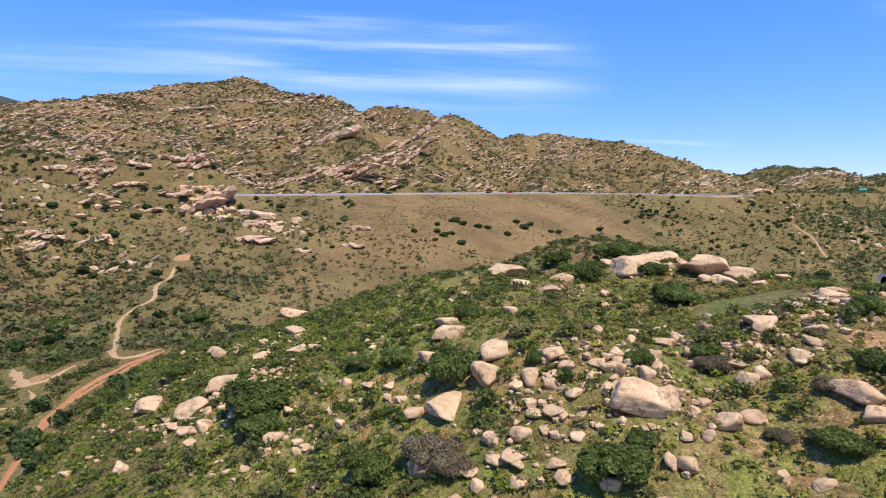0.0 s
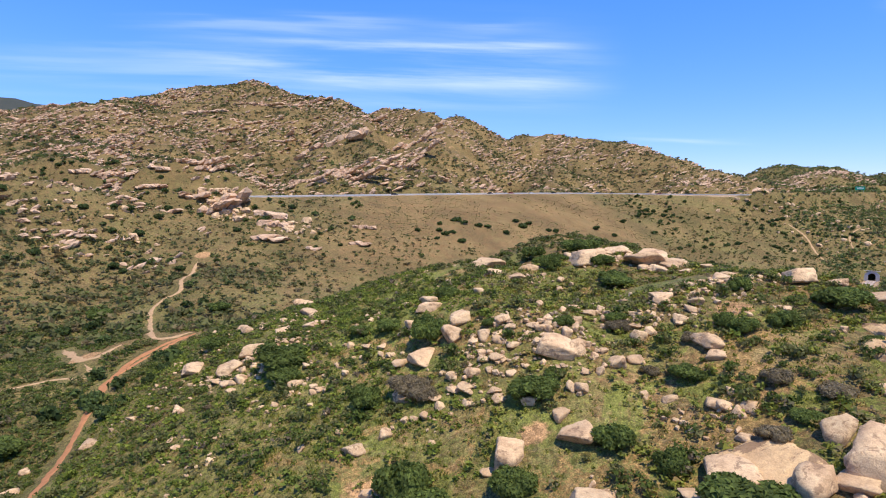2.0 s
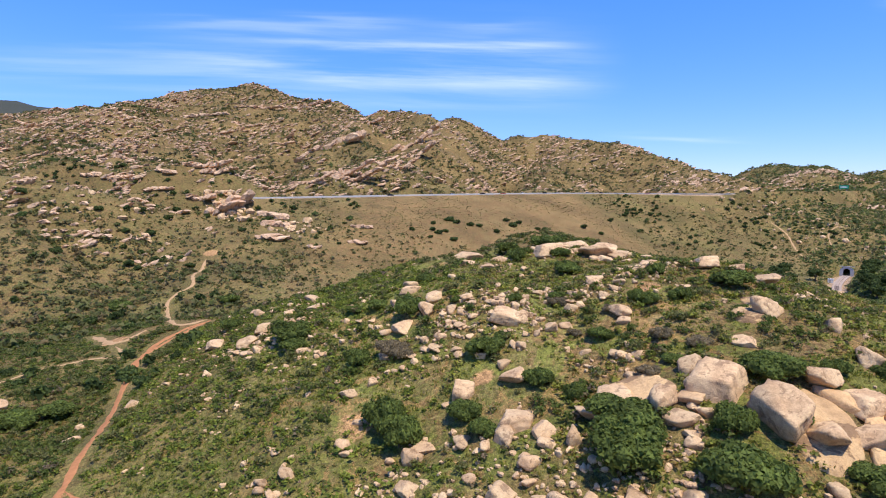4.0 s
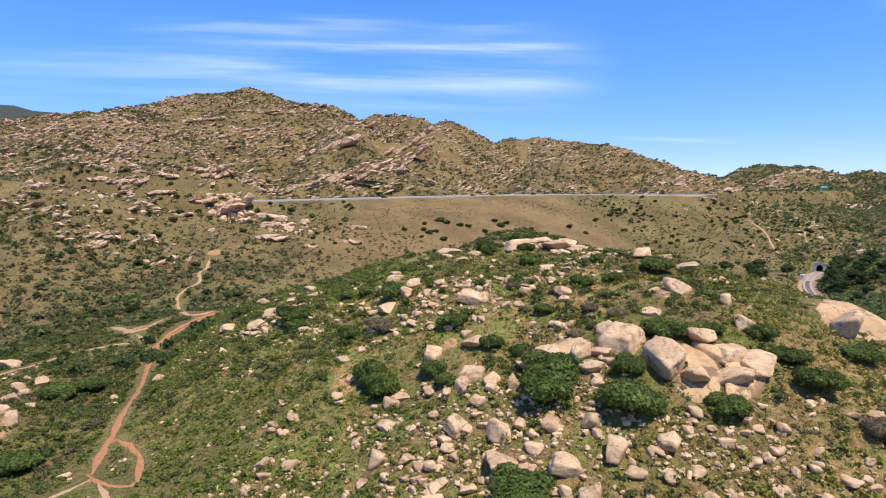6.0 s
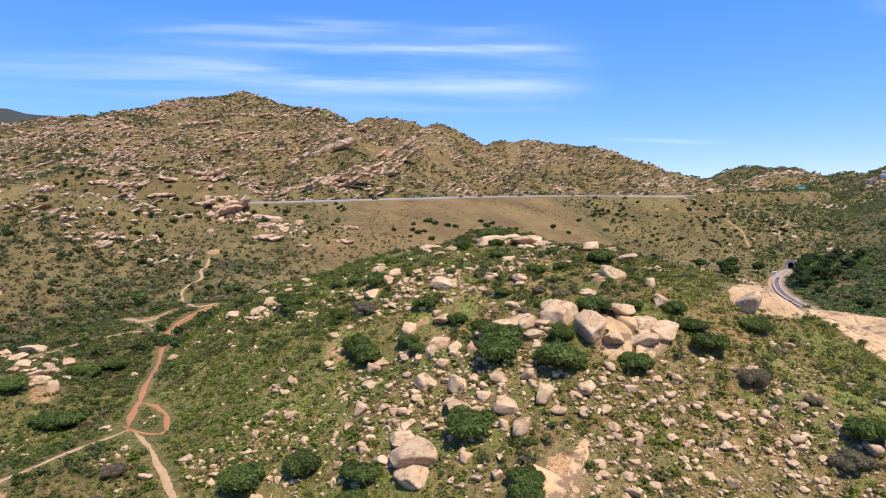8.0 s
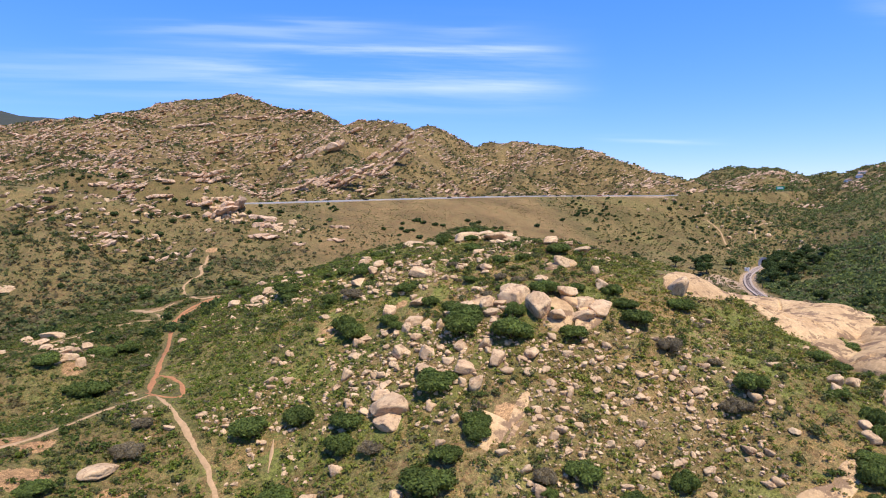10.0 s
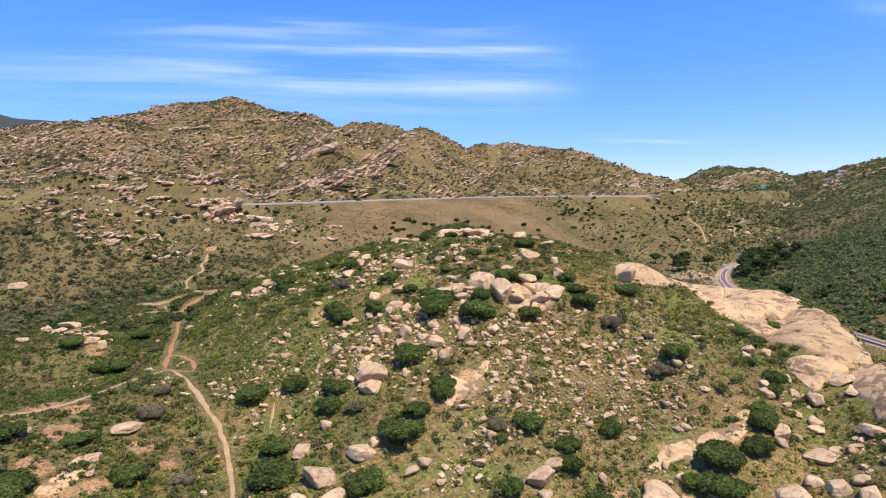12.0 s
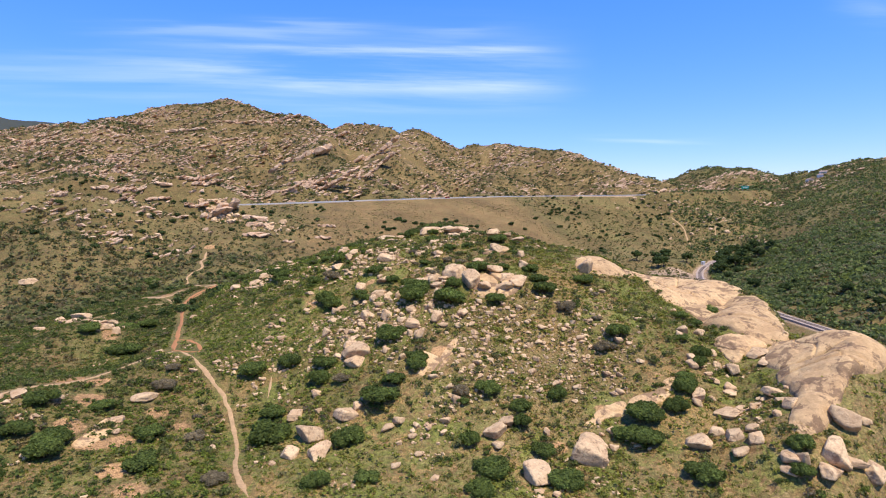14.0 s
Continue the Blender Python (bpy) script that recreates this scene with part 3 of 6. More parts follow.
BARE = [(-29, -10, 4, 0.7), (-34, -26, 5, 0.65), (-46, -1, 5, 0.8), (-62, 35, 5, 0.65), (-20, -40, 5, 0.6), (-108, 240, 6, 1.0), (-82, 113, 5, 0.8), (-42, -10, 6, 0.75), (-52, 0, 6, 0.7), (-30, -24, 5, 0.7), (-22, -14, 4, 0.6), (-40, -22, 5, 0.7), (-26, -34, 5, 0.7), (31, -5, 4, 0.8),
        (76, -15, 3, 0.6), (70, -24, 3, 0.6), (52, -30, 3, 0.7), (62, -21, 3, 0.6), (30, 28, 5, 0.6), (-4, 34, 6, 0.55), (38, 50, 5, 0.6), (44, 66, 6, 0.6), (-50, -12, 5, 0.65), (12, 36, 4, 0.6)]

xs = grade([(-3200, -800, 60), (-800, -520, 14), (-520, -130, 4.8), (-130, 150, 1.4), (150, 420, 4.2), (420, 900, 8), (900, 3200, 60)])
ys = grade([(-900, -80, 30), (-80, -50, 4), (-50, 150, 1.4), (150, 250, 2.2), (250, 520, 3.8), (520, 1120, 5.6), (1120, 1500, 18), (1500, 4200, 70)])
GX, GY = np.meshgrid(xs, ys)
GZ = surface(GX, GY)
nx, ny = len(xs), len(ys)


def grid_mesh(name, X, Y, Z, wrap=False):
    r, c = X.shape
    k = np.arange(r * c).reshape(r, c)
    q = np.stack([k[:-1, :-1], k[:-1, 1:], k[1:, 1:], k[1:, :-1]], -1).reshape(-1, 4)
    me = bpy.data.meshes.new(name)
    me.vertices.add(r * c)
    me.vertices.foreach_set("co", np.stack([X, Y, Z], -1).astype(np.float32).ravel())
    me.loops.add(q.size)
    me.loops.foreach_set("vertex_index", q.astype(np.int32).ravel())
    me.polygons.add(len(q))
    me.polygons.foreach_set("loop_start", np.arange(0, q.size, 4, dtype=np.int32))
    me.polygons.foreach_set("use_smooth", np.ones(len(q), bool))
    me.update(calc_edges=True)
    return me


def mesh_of(name, V, F, mat, flat=False):
    """A mesh of triangles from arrays."""
    me = bpy.data.meshes.new(name)
    F = np.asarray(F, np.int32)
    me.vertices.add(len(V))
    me.vertices.foreach_set("co", np.asarray(V, np.float32).ravel())
    me.loops.add(F.size)
    me.loops.foreach_set("vertex_index", F.ravel())
    me.polygons.add(len(F))
    me.polygons.foreach_set("loop_start", np.arange(0, F.size, F.shape[1], dtype=np.int32))
    me.polygons.foreach_set("use_smooth", np.full(len(F), not flat))
    me.update(calc_edges=True)
    me.materials.append(mat)
    return me


ground_mesh = grid_mesh("ground", GX, GY, GZ)
ground_mesh.materials.append(GROUND)


def put_attribute(name, values):
    a = ground_mesh.attributes.new(name, "FLOAT", "POINT")
    a.data.foreach_set("value", np.asarray(values, np.float32).ravel())


road_d, road_side, _ = near_line(GX, GY, FREEWAY)
rail_d, rail_side, _ = near_line(GX, GY, RAIL)
trail, reddish = np.zeros(GX.shape), np.zeros(GX.shape)
near_box = (GX > -140) & (GX < 360) & (GY < 520)
for pts, half, red in TRAILS:
    line = curve_points([(*p, 0) for p in pts], 2)
    d = np.full(GX.shape, 1e3)
    d[near_box] = near_line(GX[near_box], GY[near_box], line)[0]
    reddish = np.where(d < 4, np.maximum(reddish, red), reddish)
    trail = np.maximum(trail, np.clip(0.42 + (0.78 * half - d) / 4.4, 0, 1))
for x, y, r, s in BARE:
    d = np.hypot(GX - x, GY - y) / r * (1 + 0.8 * (fbm(GX, GY, 5, 77, 3) - 0.5))
    trail = np.maximum(trail, s * smooth(-d, -1.0, -0.25))
fill_face = smooth(-road_side * road_d, 6, 22) * smooth(-road_d, -150, -110) * smooth(GX, -75, -40) * smooth(-GX - 0.35 * (GY - 412), -160, -135)
east = smooth(GX, 205, 235) * smooth(rail_d, 8, 16) * smooth(-GY, -430, -330)
east = np.maximum(east, smooth(GX - 0.35 * GY, 215, 260))
hill_w = smooth(-np.hypot((GX - 20) / 95, (GY - 35) / 100), -1.1, -0.75)
lush = 0.4 * hill_w * smooth(-GX, -60, 5) + 0.12 * hill_w + 0.16 * smooth(-np.hypot((GX - 88) / 20, (GY + 5) / 42), -1, -0.5) + 0.30 * smooth(-np.hypot((GX + 60) / 70, (GY - 110) / 110), -1, -0.4) + 0.35 * east + 0.12
lush = lush + 0.22 * smooth(-np.hypot((GX + 95) / 60, (GY - 120) / 90), -1, -0.3) - 0.1 * smooth(-GX, 40, 70) * smooth(-GY, -120, -60) + 0.22 * smooth(-np.hypot((GX + 95) / 110, (GY - 190) / 75), -1, -0.4) + 0.3 * smooth(GY, 1000, 1100) + 0.34 * smooth(-np.hypot((GX - 92) / 12, (GY + 12) / 26), -1, -0.3) - 0.1 * smooth(-GX, 120, 180) + 0.28 * smooth(GX + 0.35 * (GY - 412), 140, 165) * smooth(GY, 300, 360) * smooth(-GY, -640, -560) - 0.35 * fill_face
lush = lush + 0.16 * smooth(-GX, 5, 20) * smooth(GY, 0, 14) * smooth(-GY, -75, -55) - 0.3 * smooth(-GX, 8, 22) * smooth(-GY, -6, 6) - 0.26 * smooth(-np.hypot((GX - 46) / 34, (GY + 6) / 24), -1, -0.4)
put_attribute("lush", lush)
put_attribute("meadow", smooth(-np.hypot((GX - 36) / 7, (GY - 67.5) / 5.5), -1.1, -0.6) + 0.6 * smooth(-np.hypot((GX - 257) / 11, (GY - 268) / 13), -1.1, -0.6))
put_attribute("heath", np.clip(0.9 - 0.6 * fill_face - 0.3 * wild(GX, GY), 0, 1))
put_attribute("olive", np.clip(0.95 * smooth(GY, 110, 190) + 0.8 * smooth(-GX, 12, 45) - 0.4 * fill_face - 0.2 * wild(GX, GY) + 0.4 * smooth(GY, 1300, 1450), 0, 1))
put_attribute("rocky", 0.46 * wild(GX, GY) - 0.6 * fill_face + 0.08 - 0.6 * smooth(GY, 1300, 1450))
# far ridge darkened in colour for the haze that lies over it
put_attribute("far_scrub_haze", 0.9 * smooth(GY, 1380, 1560))
put_attribute("turf", (0.9 - 0.55 * smooth(-np.hypot((GX - 46) / 34, (GY + 6) / 24), -1, -0.4)) * (1 - 0.6 * smooth(-GX, 8, 25)) * smooth(-np.hypot((GX - 22) / 105, (GY - 30) / 110), -1.1, -0.8))
put_attribute("trail", trail)
put_attribute("reddish", reddish)
gravel = smooth(-rail_d, -6.5, -4) + smooth(-np.hypot((GX - 212) / 15, (GY - 303) / 10), -1.1, -0.8) + smooth(-np.hypot((GX - 222) / 9, (GY - 296) / 26), -1.1, -0.8)
put_attribute("gravel", np.clip(gravel + smooth(-road_d, -19, -16), 0, 1))
tagged(new("ground", ground_mesh), "scrub hills of tan soil and green grass", "ground", kind="structure")


def trodden(pts, half, mat, seed):
    """A footpath worn into the ground, its edges uneven."""
    line = np.array(curve_points([(*p, 0) for p in pts], 0.8))[:, :2]
    t = np.gradient(line, axis=0)
    t /= np.linalg.norm(t, axis=1)[:, None]
    side = np.stack([t[:, 1], -t[:, 0]], -1)
    rs = np.random.RandomState(seed)
    n = len(line)
    k = np.ones(3) / 3
    left, right = (half * (0.82 + 0.6 * np.convolve(rs.uniform(-1, 1, n + 2), k, "valid")) for _ in range(2))
    taper = np.clip(np.minimum(np.arange(n), np.arange(n)[::-1]) / 5, 0.25, 1)
    off = np.stack([-left, -0.6 * left, 0 * left, 0.6 * right, right], 1) * taper[:, None]
    P = line[:, None, :] + side[:, None, :] * off[..., None]
    lift = np.array([-0.05, 0.07, 0.06, 0.07, -0.05])[None] + 0.05 * smooth(P[..., 1], 60, 140)
    me = grid_mesh("path", P[..., 0], P[..., 1], surface(P[..., 0], P[..., 1]) + lift)
    me.flip_normals()
    me.materials.append(mat)
    return tagged(new("path", me), "narrow trodden footpath of bare dirt through the brush", "path", kind="structure")


def high(x, y):
    return float(surface(np.array([x]), np.array([y]))[0])


for i, (pts, half, red) in enumerate(TRAILS):
    trodden(pts, half, RED_DIRT if red > 0.5 else TAN_DIRT, 40 + i)


# ---- shapes ----
def ico(level):
    bm = bmesh.new()
    bmesh.ops.create_icosphere(bm, subdivisions=level, radius=1)
    V = np.array([v.co for v in bm.verts])
    F = np.array([[v.index for v in f.verts] for f in bm.faces])
    bm.free()
    return V, F


ICO = {k: ico(k) for k in (1, 2, 3, 4, 5)}


def boulder_shape(seed, level, planes=12, rough=0.08, cut=(0.4, 0.62)):
    """A weathered block: a sphere cut by random planes, its edges rounded, then roughened."""
    rs = np.random.RandomState(seed)
    V, F = ICO[level]
    P = rs.normal(size=(planes, 3))
    P /= np.linalg.norm(P, axis=1)[:, None]
    P[:6] = np.array([(1, 0, 0), (-1, 0, 0), (0, 1, 0), (0, -1, 0), (0, 0, 1), (0, 0, -1)]) + 0.34 * rs.normal(size=(6, 3))
    P /= np.linalg.norm(P, axis=1)[:, None]
    off = rs.uniform(0.42, 0.82, planes)
    off[:6] = rs.uniform(cut[0], cut[1], 6)
    dots = np.clip(V @ P.T, 0.04, None)
    r = off / dots
    k = 52.0 if level > 3 else 60.0
    r = (np.sum(np.concatenate([r, np.full((len(V), 1), 1.02)], 1) ** -k, 1)) ** (-1 / k)
    out = V * r[:, None]
    if rough:
        s = seed * 3.7
        n1 = np.array([noise.noise(Vector(v * 2.1 + s)) for v in out])
        n2 = np.array([noise.fractal(Vector(v * 5.5 + s), 0.9, 2.1, 4) for v in out]) if level > 2 else 0
        out = out * (1 + rough * n1 + rough * 0.65 * n2)[:, None]
    out /= np.abs(out).max(0)
    return out, F


def leaf_cloud(rs, count, size, lobes, flat=0.75, shell=0.75):
    """Small leaf clumps (triangles) over the outside of several lobes; lobes are rows of x, y, z, r."""
    L = np.array(lobes)
    pick = rs.choice(len(L), count, p=L[:, 3] ** 2 / np.sum(L[:, 3] ** 2))
    d = rs.normal(size=(count, 3))
    d /= np.linalg.norm(d, axis=1)[:, None]
    d[:, 2] = np.where(d[:, 2] < -0.45, -d[:, 2], d[:, 2])
    r = L[pick, 3] * rs.uniform(shell, 1.06, count)
    c = L[pick, :3] + d * r[:, None] * np.array([1, 1, flat])
    t = np.cross(d, rs.normal(size=(count, 3)))
    t /= np.linalg.norm(t, axis=1)[:, None] + 1e-9
    nn = d + 0.9 * rs.normal(size=(count, 3))
    b = np.cross(nn, t)
    b /= np.linalg.norm(b, axis=1)[:, None] + 1e-9
    s = (size * rs.uniform(0.6, 1.35, count))[:, None]
    V = np.stack([c - t * s * 0.6 - b * s * 0.35, c + t * s * 0.6 - b * s * 0.35, c + b * s * 0.75], 1).reshape(-1, 3)
    V[:, 2] = np.maximum(V[:, 2], 0.0)
    return V, np.arange(3 * count).reshape(-1, 3)


def joined(parts):
    V, F, n = [], [], 0
    for v, f in parts:
        V.append(v)
        F.append(np.asarray(f) + n)
        n += len(v)
    return np.concatenate(V), np.concatenate(F)


def scatter(name, templates, pos, size, yaw, mat, flat=True, tilt=None):
    """One mesh that repeats the templates at many places. size: rows of x, y, z."""
    rs = np.random.RandomState(len(pos))
    which = rs.randint(len(templates), size=len(pos))
    Vs, Fs, n = [], [], 0
    for k, (TV, TF) in enumerate(templates):
        sel = np.where(which == k)[0]
        if not len(sel):
            continue
        v = TV[None] * size[sel][:, None, :]
        if tilt is not None:
            a = tilt[sel][:, None]
            v = np.stack([v[..., 0] * np.cos(a) - v[..., 2] * np.sin(a), v[..., 1], v[..., 0] * np.sin(a) + v[..., 2] * np.cos(a)], -1)
        c, s = np.cos(yaw[sel])[:, None], np.sin(yaw[sel])[:, None]
        v = np.stack([v[..., 0] * c - v[..., 1] * s, v[..., 0] * s + v[..., 1] * c, v[..., 2]], -1) + pos[sel][:, None, :]
        f = TF[None] + (np.arange(len(sel)) * len(TV))[:, None, None] + n
        Vs.append(v.reshape(-1, 3))
        Fs.append(f.reshape(-1, TF.shape[1]))
        n += v.shape[0] * v.shape[1]
    return new(name, mesh_of(name, np.concatenate(Vs), np.concatenate(Fs), mat, flat))


def again(src, m):
    """A copy of a thing at the pose m, whatever the scale of the first one."""
    k = src.scale
    return copy_thing(src, m @ Matrix.Diagonal((1 / k[0], 1 / k[1], 1 / k[2], 1)))


def part(name, bm, material, parent, label=""):
    me = bpy.data.meshes.new(name)
    bm.to_mesh(me)
    bm.free()
    me.materials.append(material)
    ob = new(name, me)
    ob.parent = parent
    return tagged(ob, label)


def part_mesh(name, me, parent, label=""):
    ob = new(name, me)
    ob.parent = parent
    return tagged(ob, label)


def box(bm, cx, cy, cz, sx, sy, sz, bev=0.0):
    made = bmesh.ops.create_cube(bm, size=1, matrix=Matrix.Translation((cx, cy, cz)) @ Matrix.Diagonal((sx, sy, sz, 1)))
    if bev:
        bmesh.ops.bevel(bm, geom=list({e for v in made["verts"] for e in v.link_edges}), offset=bev, segments=2, affect="EDGES")


def tube(bm, pts, radii, sides=7):
    """A tapering limb along points."""
    rings = []
    for i, (p, r) in enumerate(zip(pts, radii)):
        a, b = Vector(pts[max(i - 1, 0)]), Vector(pts[min(i + 1, len(pts) - 1)])
        q = (b - a).to_track_quat("Z", "Y")
        rings.append([bm.verts.new(Vector(p) + q @ Vector((r * math.cos(k * math.tau / sides), r * math.sin(k * math.tau / sides), 0))) for k in range(sides)])
    for a, b in zip(rings, rings[1:]):
        for k in range(sides):
            bm.faces.new((a[k], a[(k + 1) % sides], b[(k + 1) % sides], b[k]))
    bm.faces.new(rings[-1])


def ribbon(name, line, left, right, lift, mat, thick=0.3):
    """A band along a line on the plan, with depth, from left to right of it."""
    V, F = [], []
    for i, p in enumerate(line):
        a, b = Vector(line[max(i - 1, 0)]), Vector(line[min(i + 1, len(line) - 1)])
        t = (b - a).normalized()
        n = Vector((t.y, -t.x, 0)).normalized()
        for off, dz in ((left, -thick), (left, 0), (right, 0), (right, -thick)):
            V.append(tuple(Vector(p) + n * off + Vector((0, 0, lift + dz))))
        if i:
            k = 4 * i
            F += [(k - 4 + j, k - 3 + j, k + 1 + j, k + j) for j in range(3)]
    return new(name, mesh_of(name, V, F, mat, True))


# ---- freeway on its fill ----
tagged(ribbon("road", FREEWAY, -13.5, 13.5, 0.12, ASPHALT), "grey freeway carriageway on a long earth fill", "road", kind="structure")
tagged(ribbon("trim_shoulder", FREEWAY, 13.5, 15.2, 0.16, BALLAST), "grey-brown gravel shoulder along the freeway", "kerb", kind="structure")
tagged(ribbon("trim_median_barrier", FREEWAY, -0.35, 0.35, 1.05, CONCRETE, 1.2), "low pale concrete barrier dividing the freeway", "barrier", kind="structure")
tagged(ribbon("trim_lane_line", FREEWAY, 4.9, 5.1, 0.135, WHITE_PAINT, 0.01), "white painted lane line on asphalt", "marking", kind="structure")
tagged(ribbon("trim_edge_barrier", FREEWAY, 15.4, 15.7, 0.5, GALVANISED, 0.5), "grey guard rail at the edge of the fill", "barrier", kind="structure")


def along(line, s):
    """Point and heading at a distance along a line."""
    for a, b in zip(line, line[1:]):
        d = (Vector(b) - Vector(a)).length
        if s <= d:
            return Vector(a).lerp(Vector(b), s / d), math.atan2(b[1] - a[1], b[0] - a[0])
        s -= d
    return Vector(line[-1]), 0.0


def car(paint, long, tall):
    base = new("car")
    bm = bmesh.new()
    box(bm, 0, 0, 0.62, long, 1.8, 0.62, 0.14)
    part("body", bm, paint, base)
    bm = bmesh.new()
    box(bm, -0.15, 0, 0.62 + tall / 2, long * 0.58, 1.6, tall * 0.75, 0.2)
    part("cabin", bm, CAR_GLASS, base, "dark glazed cabin")
    for sx in (-0.32, 0.32):
        for sy in (-0.8, 0.8):
            bm = bmesh.new()
            bmesh.ops.create_cone(bm, segments=14, cap_ends=True, radius1=0.33, radius2=0.33, depth=0.24, matrix=Matrix.Translation((sx * long, sy, 0.33)) @ Matrix.Rotation(math.pi / 2, 4, "X"))
            part("wheel", bm, RUBBER, base, "black tyre")
    return base


PAINTS = [plain_material("car_white", (0.75, 0.75, 0.74), 0.3), plain_material("car_black", (0.02, 0.02, 0.022), 0.3), plain_material("car_red", (0.3, 0.03, 0.02), 0.3), plain_material("car_silver", (0.4, 0.41, 0.42), 0.3, 0.5)]
KINDS = [("white car on the freeway", 0), ("black car on the freeway", 1), ("dark red car on the freeway", 2), ("silver grey car on the freeway", 3)]
for (words, k), spots in zip(KINDS, ([(470, -8.5), (560, 3.4), (636, 7), (760, -4.8), (850, -8.5), (905, 7)], [(500, 7), (590, 7), (668, 3.4), (735, 7), (690, -4.8)], [(610, 10.4), (788, 7)], [(545, -4.8), (715, 10.4), (820, 3.4), (880, -8.5)])):
    first = None
    for s, off in spots:
        p, a = along(FREEWAY, s)
        q = p + Vector((math.sin(a), -math.cos(a), 0)) * off
        m = pose(q.x, q.y, q.z + 0.12, 0, 0, math.degrees(a) + (180 if off < 0 else 0))
        if first is None:
            first = tagged(car(PAINTS[k], 4.6 + 0.3 * k, 1.0 + 0.12 * (k % 2)), words, "car", "cars on the freeway")
            first.matrix_world = m
        else:
            copy_thing(first, m)


def road_sign(x, y, z, wide, tall, stand, yaw):
    base = new("road_sign")
    bm = bmesh.new()
    box(bm, 0, 0, stand + tall / 2, wide, 0.15, tall, 0.04)
    part("panel", bm, GREEN_PAINT, base, "green sign panel")
    for off in (-0.35, 0.35):
        bm = bmesh.new()
        tube(bm, [(off * wide, 0.25, -0.5), (off * wide, 0.25, stand + tall * 0.9)], [0.16, 0.16])
        part("post", bm, GALVANISED, base)
    for dz in (0.62, 0.36):
        bm = bmesh.new()
        box(bm, 0, -0.09, stand + tall * dz, wide * 0.7, 0.03, tall * 0.12)
        part("lettering", bm, WHITE_PAINT, base, "white bar of lettering")
    base.matrix_world = pose(x, y, z, 0, 0, yaw)
    return tagged(base, "green highway sign on two grey posts", "sign", "freeway signs")


p, a = along(FREEWAY, 1075)
road_sign(p.x + 8, p.y - 10, p.z, 9.5, 4.0, 5.5, -20)
road_sign(372, 640, high(372, 640), 7.0, 4.0, 4.5, -15)

# ---- railway ----
tagged(ribbon("track_bed", RAIL, -2.6, 2.6, 0.25, BALLAST, 1.2), "grey-brown ballast bed of the single track", "track bed", kind="structure")
railway = tagged(new("railway_track"), "single railway track of brown rails on timber sleepers", "railway")
for off in (-0.72, 0.72):
    r = ribbon("rail", RAIL, off - 0.05, off + 0.05, 0.52, STEEL, 0.18)
    r.parent = railway
bm = bmesh.new()
box(bm, 0, 0, 0, 2.5, 0.24, 0.2)
bmesh.ops.triangulate(bm, faces=bm.faces[:])
tie = (np.array([v.co for v in bm.verts]), np.array([[v.index for v in f.verts] for f in bm.faces]))
bm.free()
spots = [along(RAIL, s) for s in np.arange(420, 860, 0.75)]
ties = scatter("sleepers", [tie], np.array([(q.x, q.y, q.z + 0.3) for q, a in spots]), np.ones((len(spots), 3)), np.array([a + math.pi / 2 for q, a in spots]), TIMBER)
ties.parent = railway
tagged(ties, "row of dark timber sleepers", kind="stuff")


def tunnel_portal(x, y, z, yaw):
    base = new("tunnel_portal")
    arc = [(3.0 * math.cos(t), 4.0 + 3.0 * math.sin(t)) for t in np.linspace(0, math.pi, 15)]
    hole = [(3.0, -0.5)] + arc + [(-3.0, -0.5)]
    rim = [(6.2, -0.5), (6.2, 4.0)] + [(6.2 * math.cos(t), 4.0 + 5.0 * math.sin(t)) for t in np.linspace(0, math.pi, 15)][1:-1] + [(-6.2, 4.0), (-6.2, -0.5)]
    # the barrel's darkness is put into its colour
    for name, a, b, y0, y1, mat, words in (("face", hole, rim, 0.0, 1.0, CONCRETE, "pale concrete arch face"), ("lining", hole, [(1.04 * u, v + 0.1) for u, v in hole], 1.0, 16.0, DARK_HOLE, "near-black lining with the tunnel's shade in its colour")):
        bm = bmesh.new()
        A = [[bm.verts.new((u, yy, v)) for u, v in a] for yy in (y0, y1)]
        B = [[bm.verts.new((u, yy, v)) for u, v in b] for yy in (y0, y1)]
        for i in range(len(a) - 1):
            bm.faces.new((A[0][i], A[0][i + 1], B[0][i + 1], B[0][i]))
            bm.faces.new((A[0][i], A[1][i], A[1][i + 1], A[0][i + 1]))
            bm.faces.new((B[0][i], B[0][i + 1], B[1][i + 1], B[1][i]))
            bm.faces.new((A[1][i], B[1][i], B[1][i + 1], A[1][i + 1]))
        if name == "lining":
            bm.faces.new(A[1])
        part(name, bm, mat, base, words)
    bm = bmesh.new()
    box(bm, 0, 0.4, 9.25, 13.5, 1.5, 0.5, 0.08)
    part("coping", bm, CONCRETE, base)
    base.matrix_world = pose(x, y, z, 0, 0, yaw) @ Matrix.Scale(0.72, 4)
    return tagged(base, "pale concrete arched railway tunnel portal in the hillside", "tunnel portal")


tunnel_portal(299, 389.5, 8.7, -40)


def equipment_hut(x, y):
    base = new("equipment_hut")
    for name, mat, dims in (("body", WHITE_PAINT, (0, 0, 1.3, 3.2, 2.6, 2.6, 0.05)), ("roof", WHITE_PAINT, (0, 0, 2.68, 3.5, 2.9, 0.16, 0.04)), ("door", GALVANISED, (-0.4, -1.33, 1.05, 0.9, 0.06, 2.0, 0.02))):
        bm = bmesh.new()
        box(bm, *dims)
        part(name, bm, mat, base)
    base.matrix_world = pose(x, y, high(x, y), 0, 0, -30)
    return tagged(base, "small white trackside equipment hut near the tunnel", "hut")


equipment_hut(269, 361)

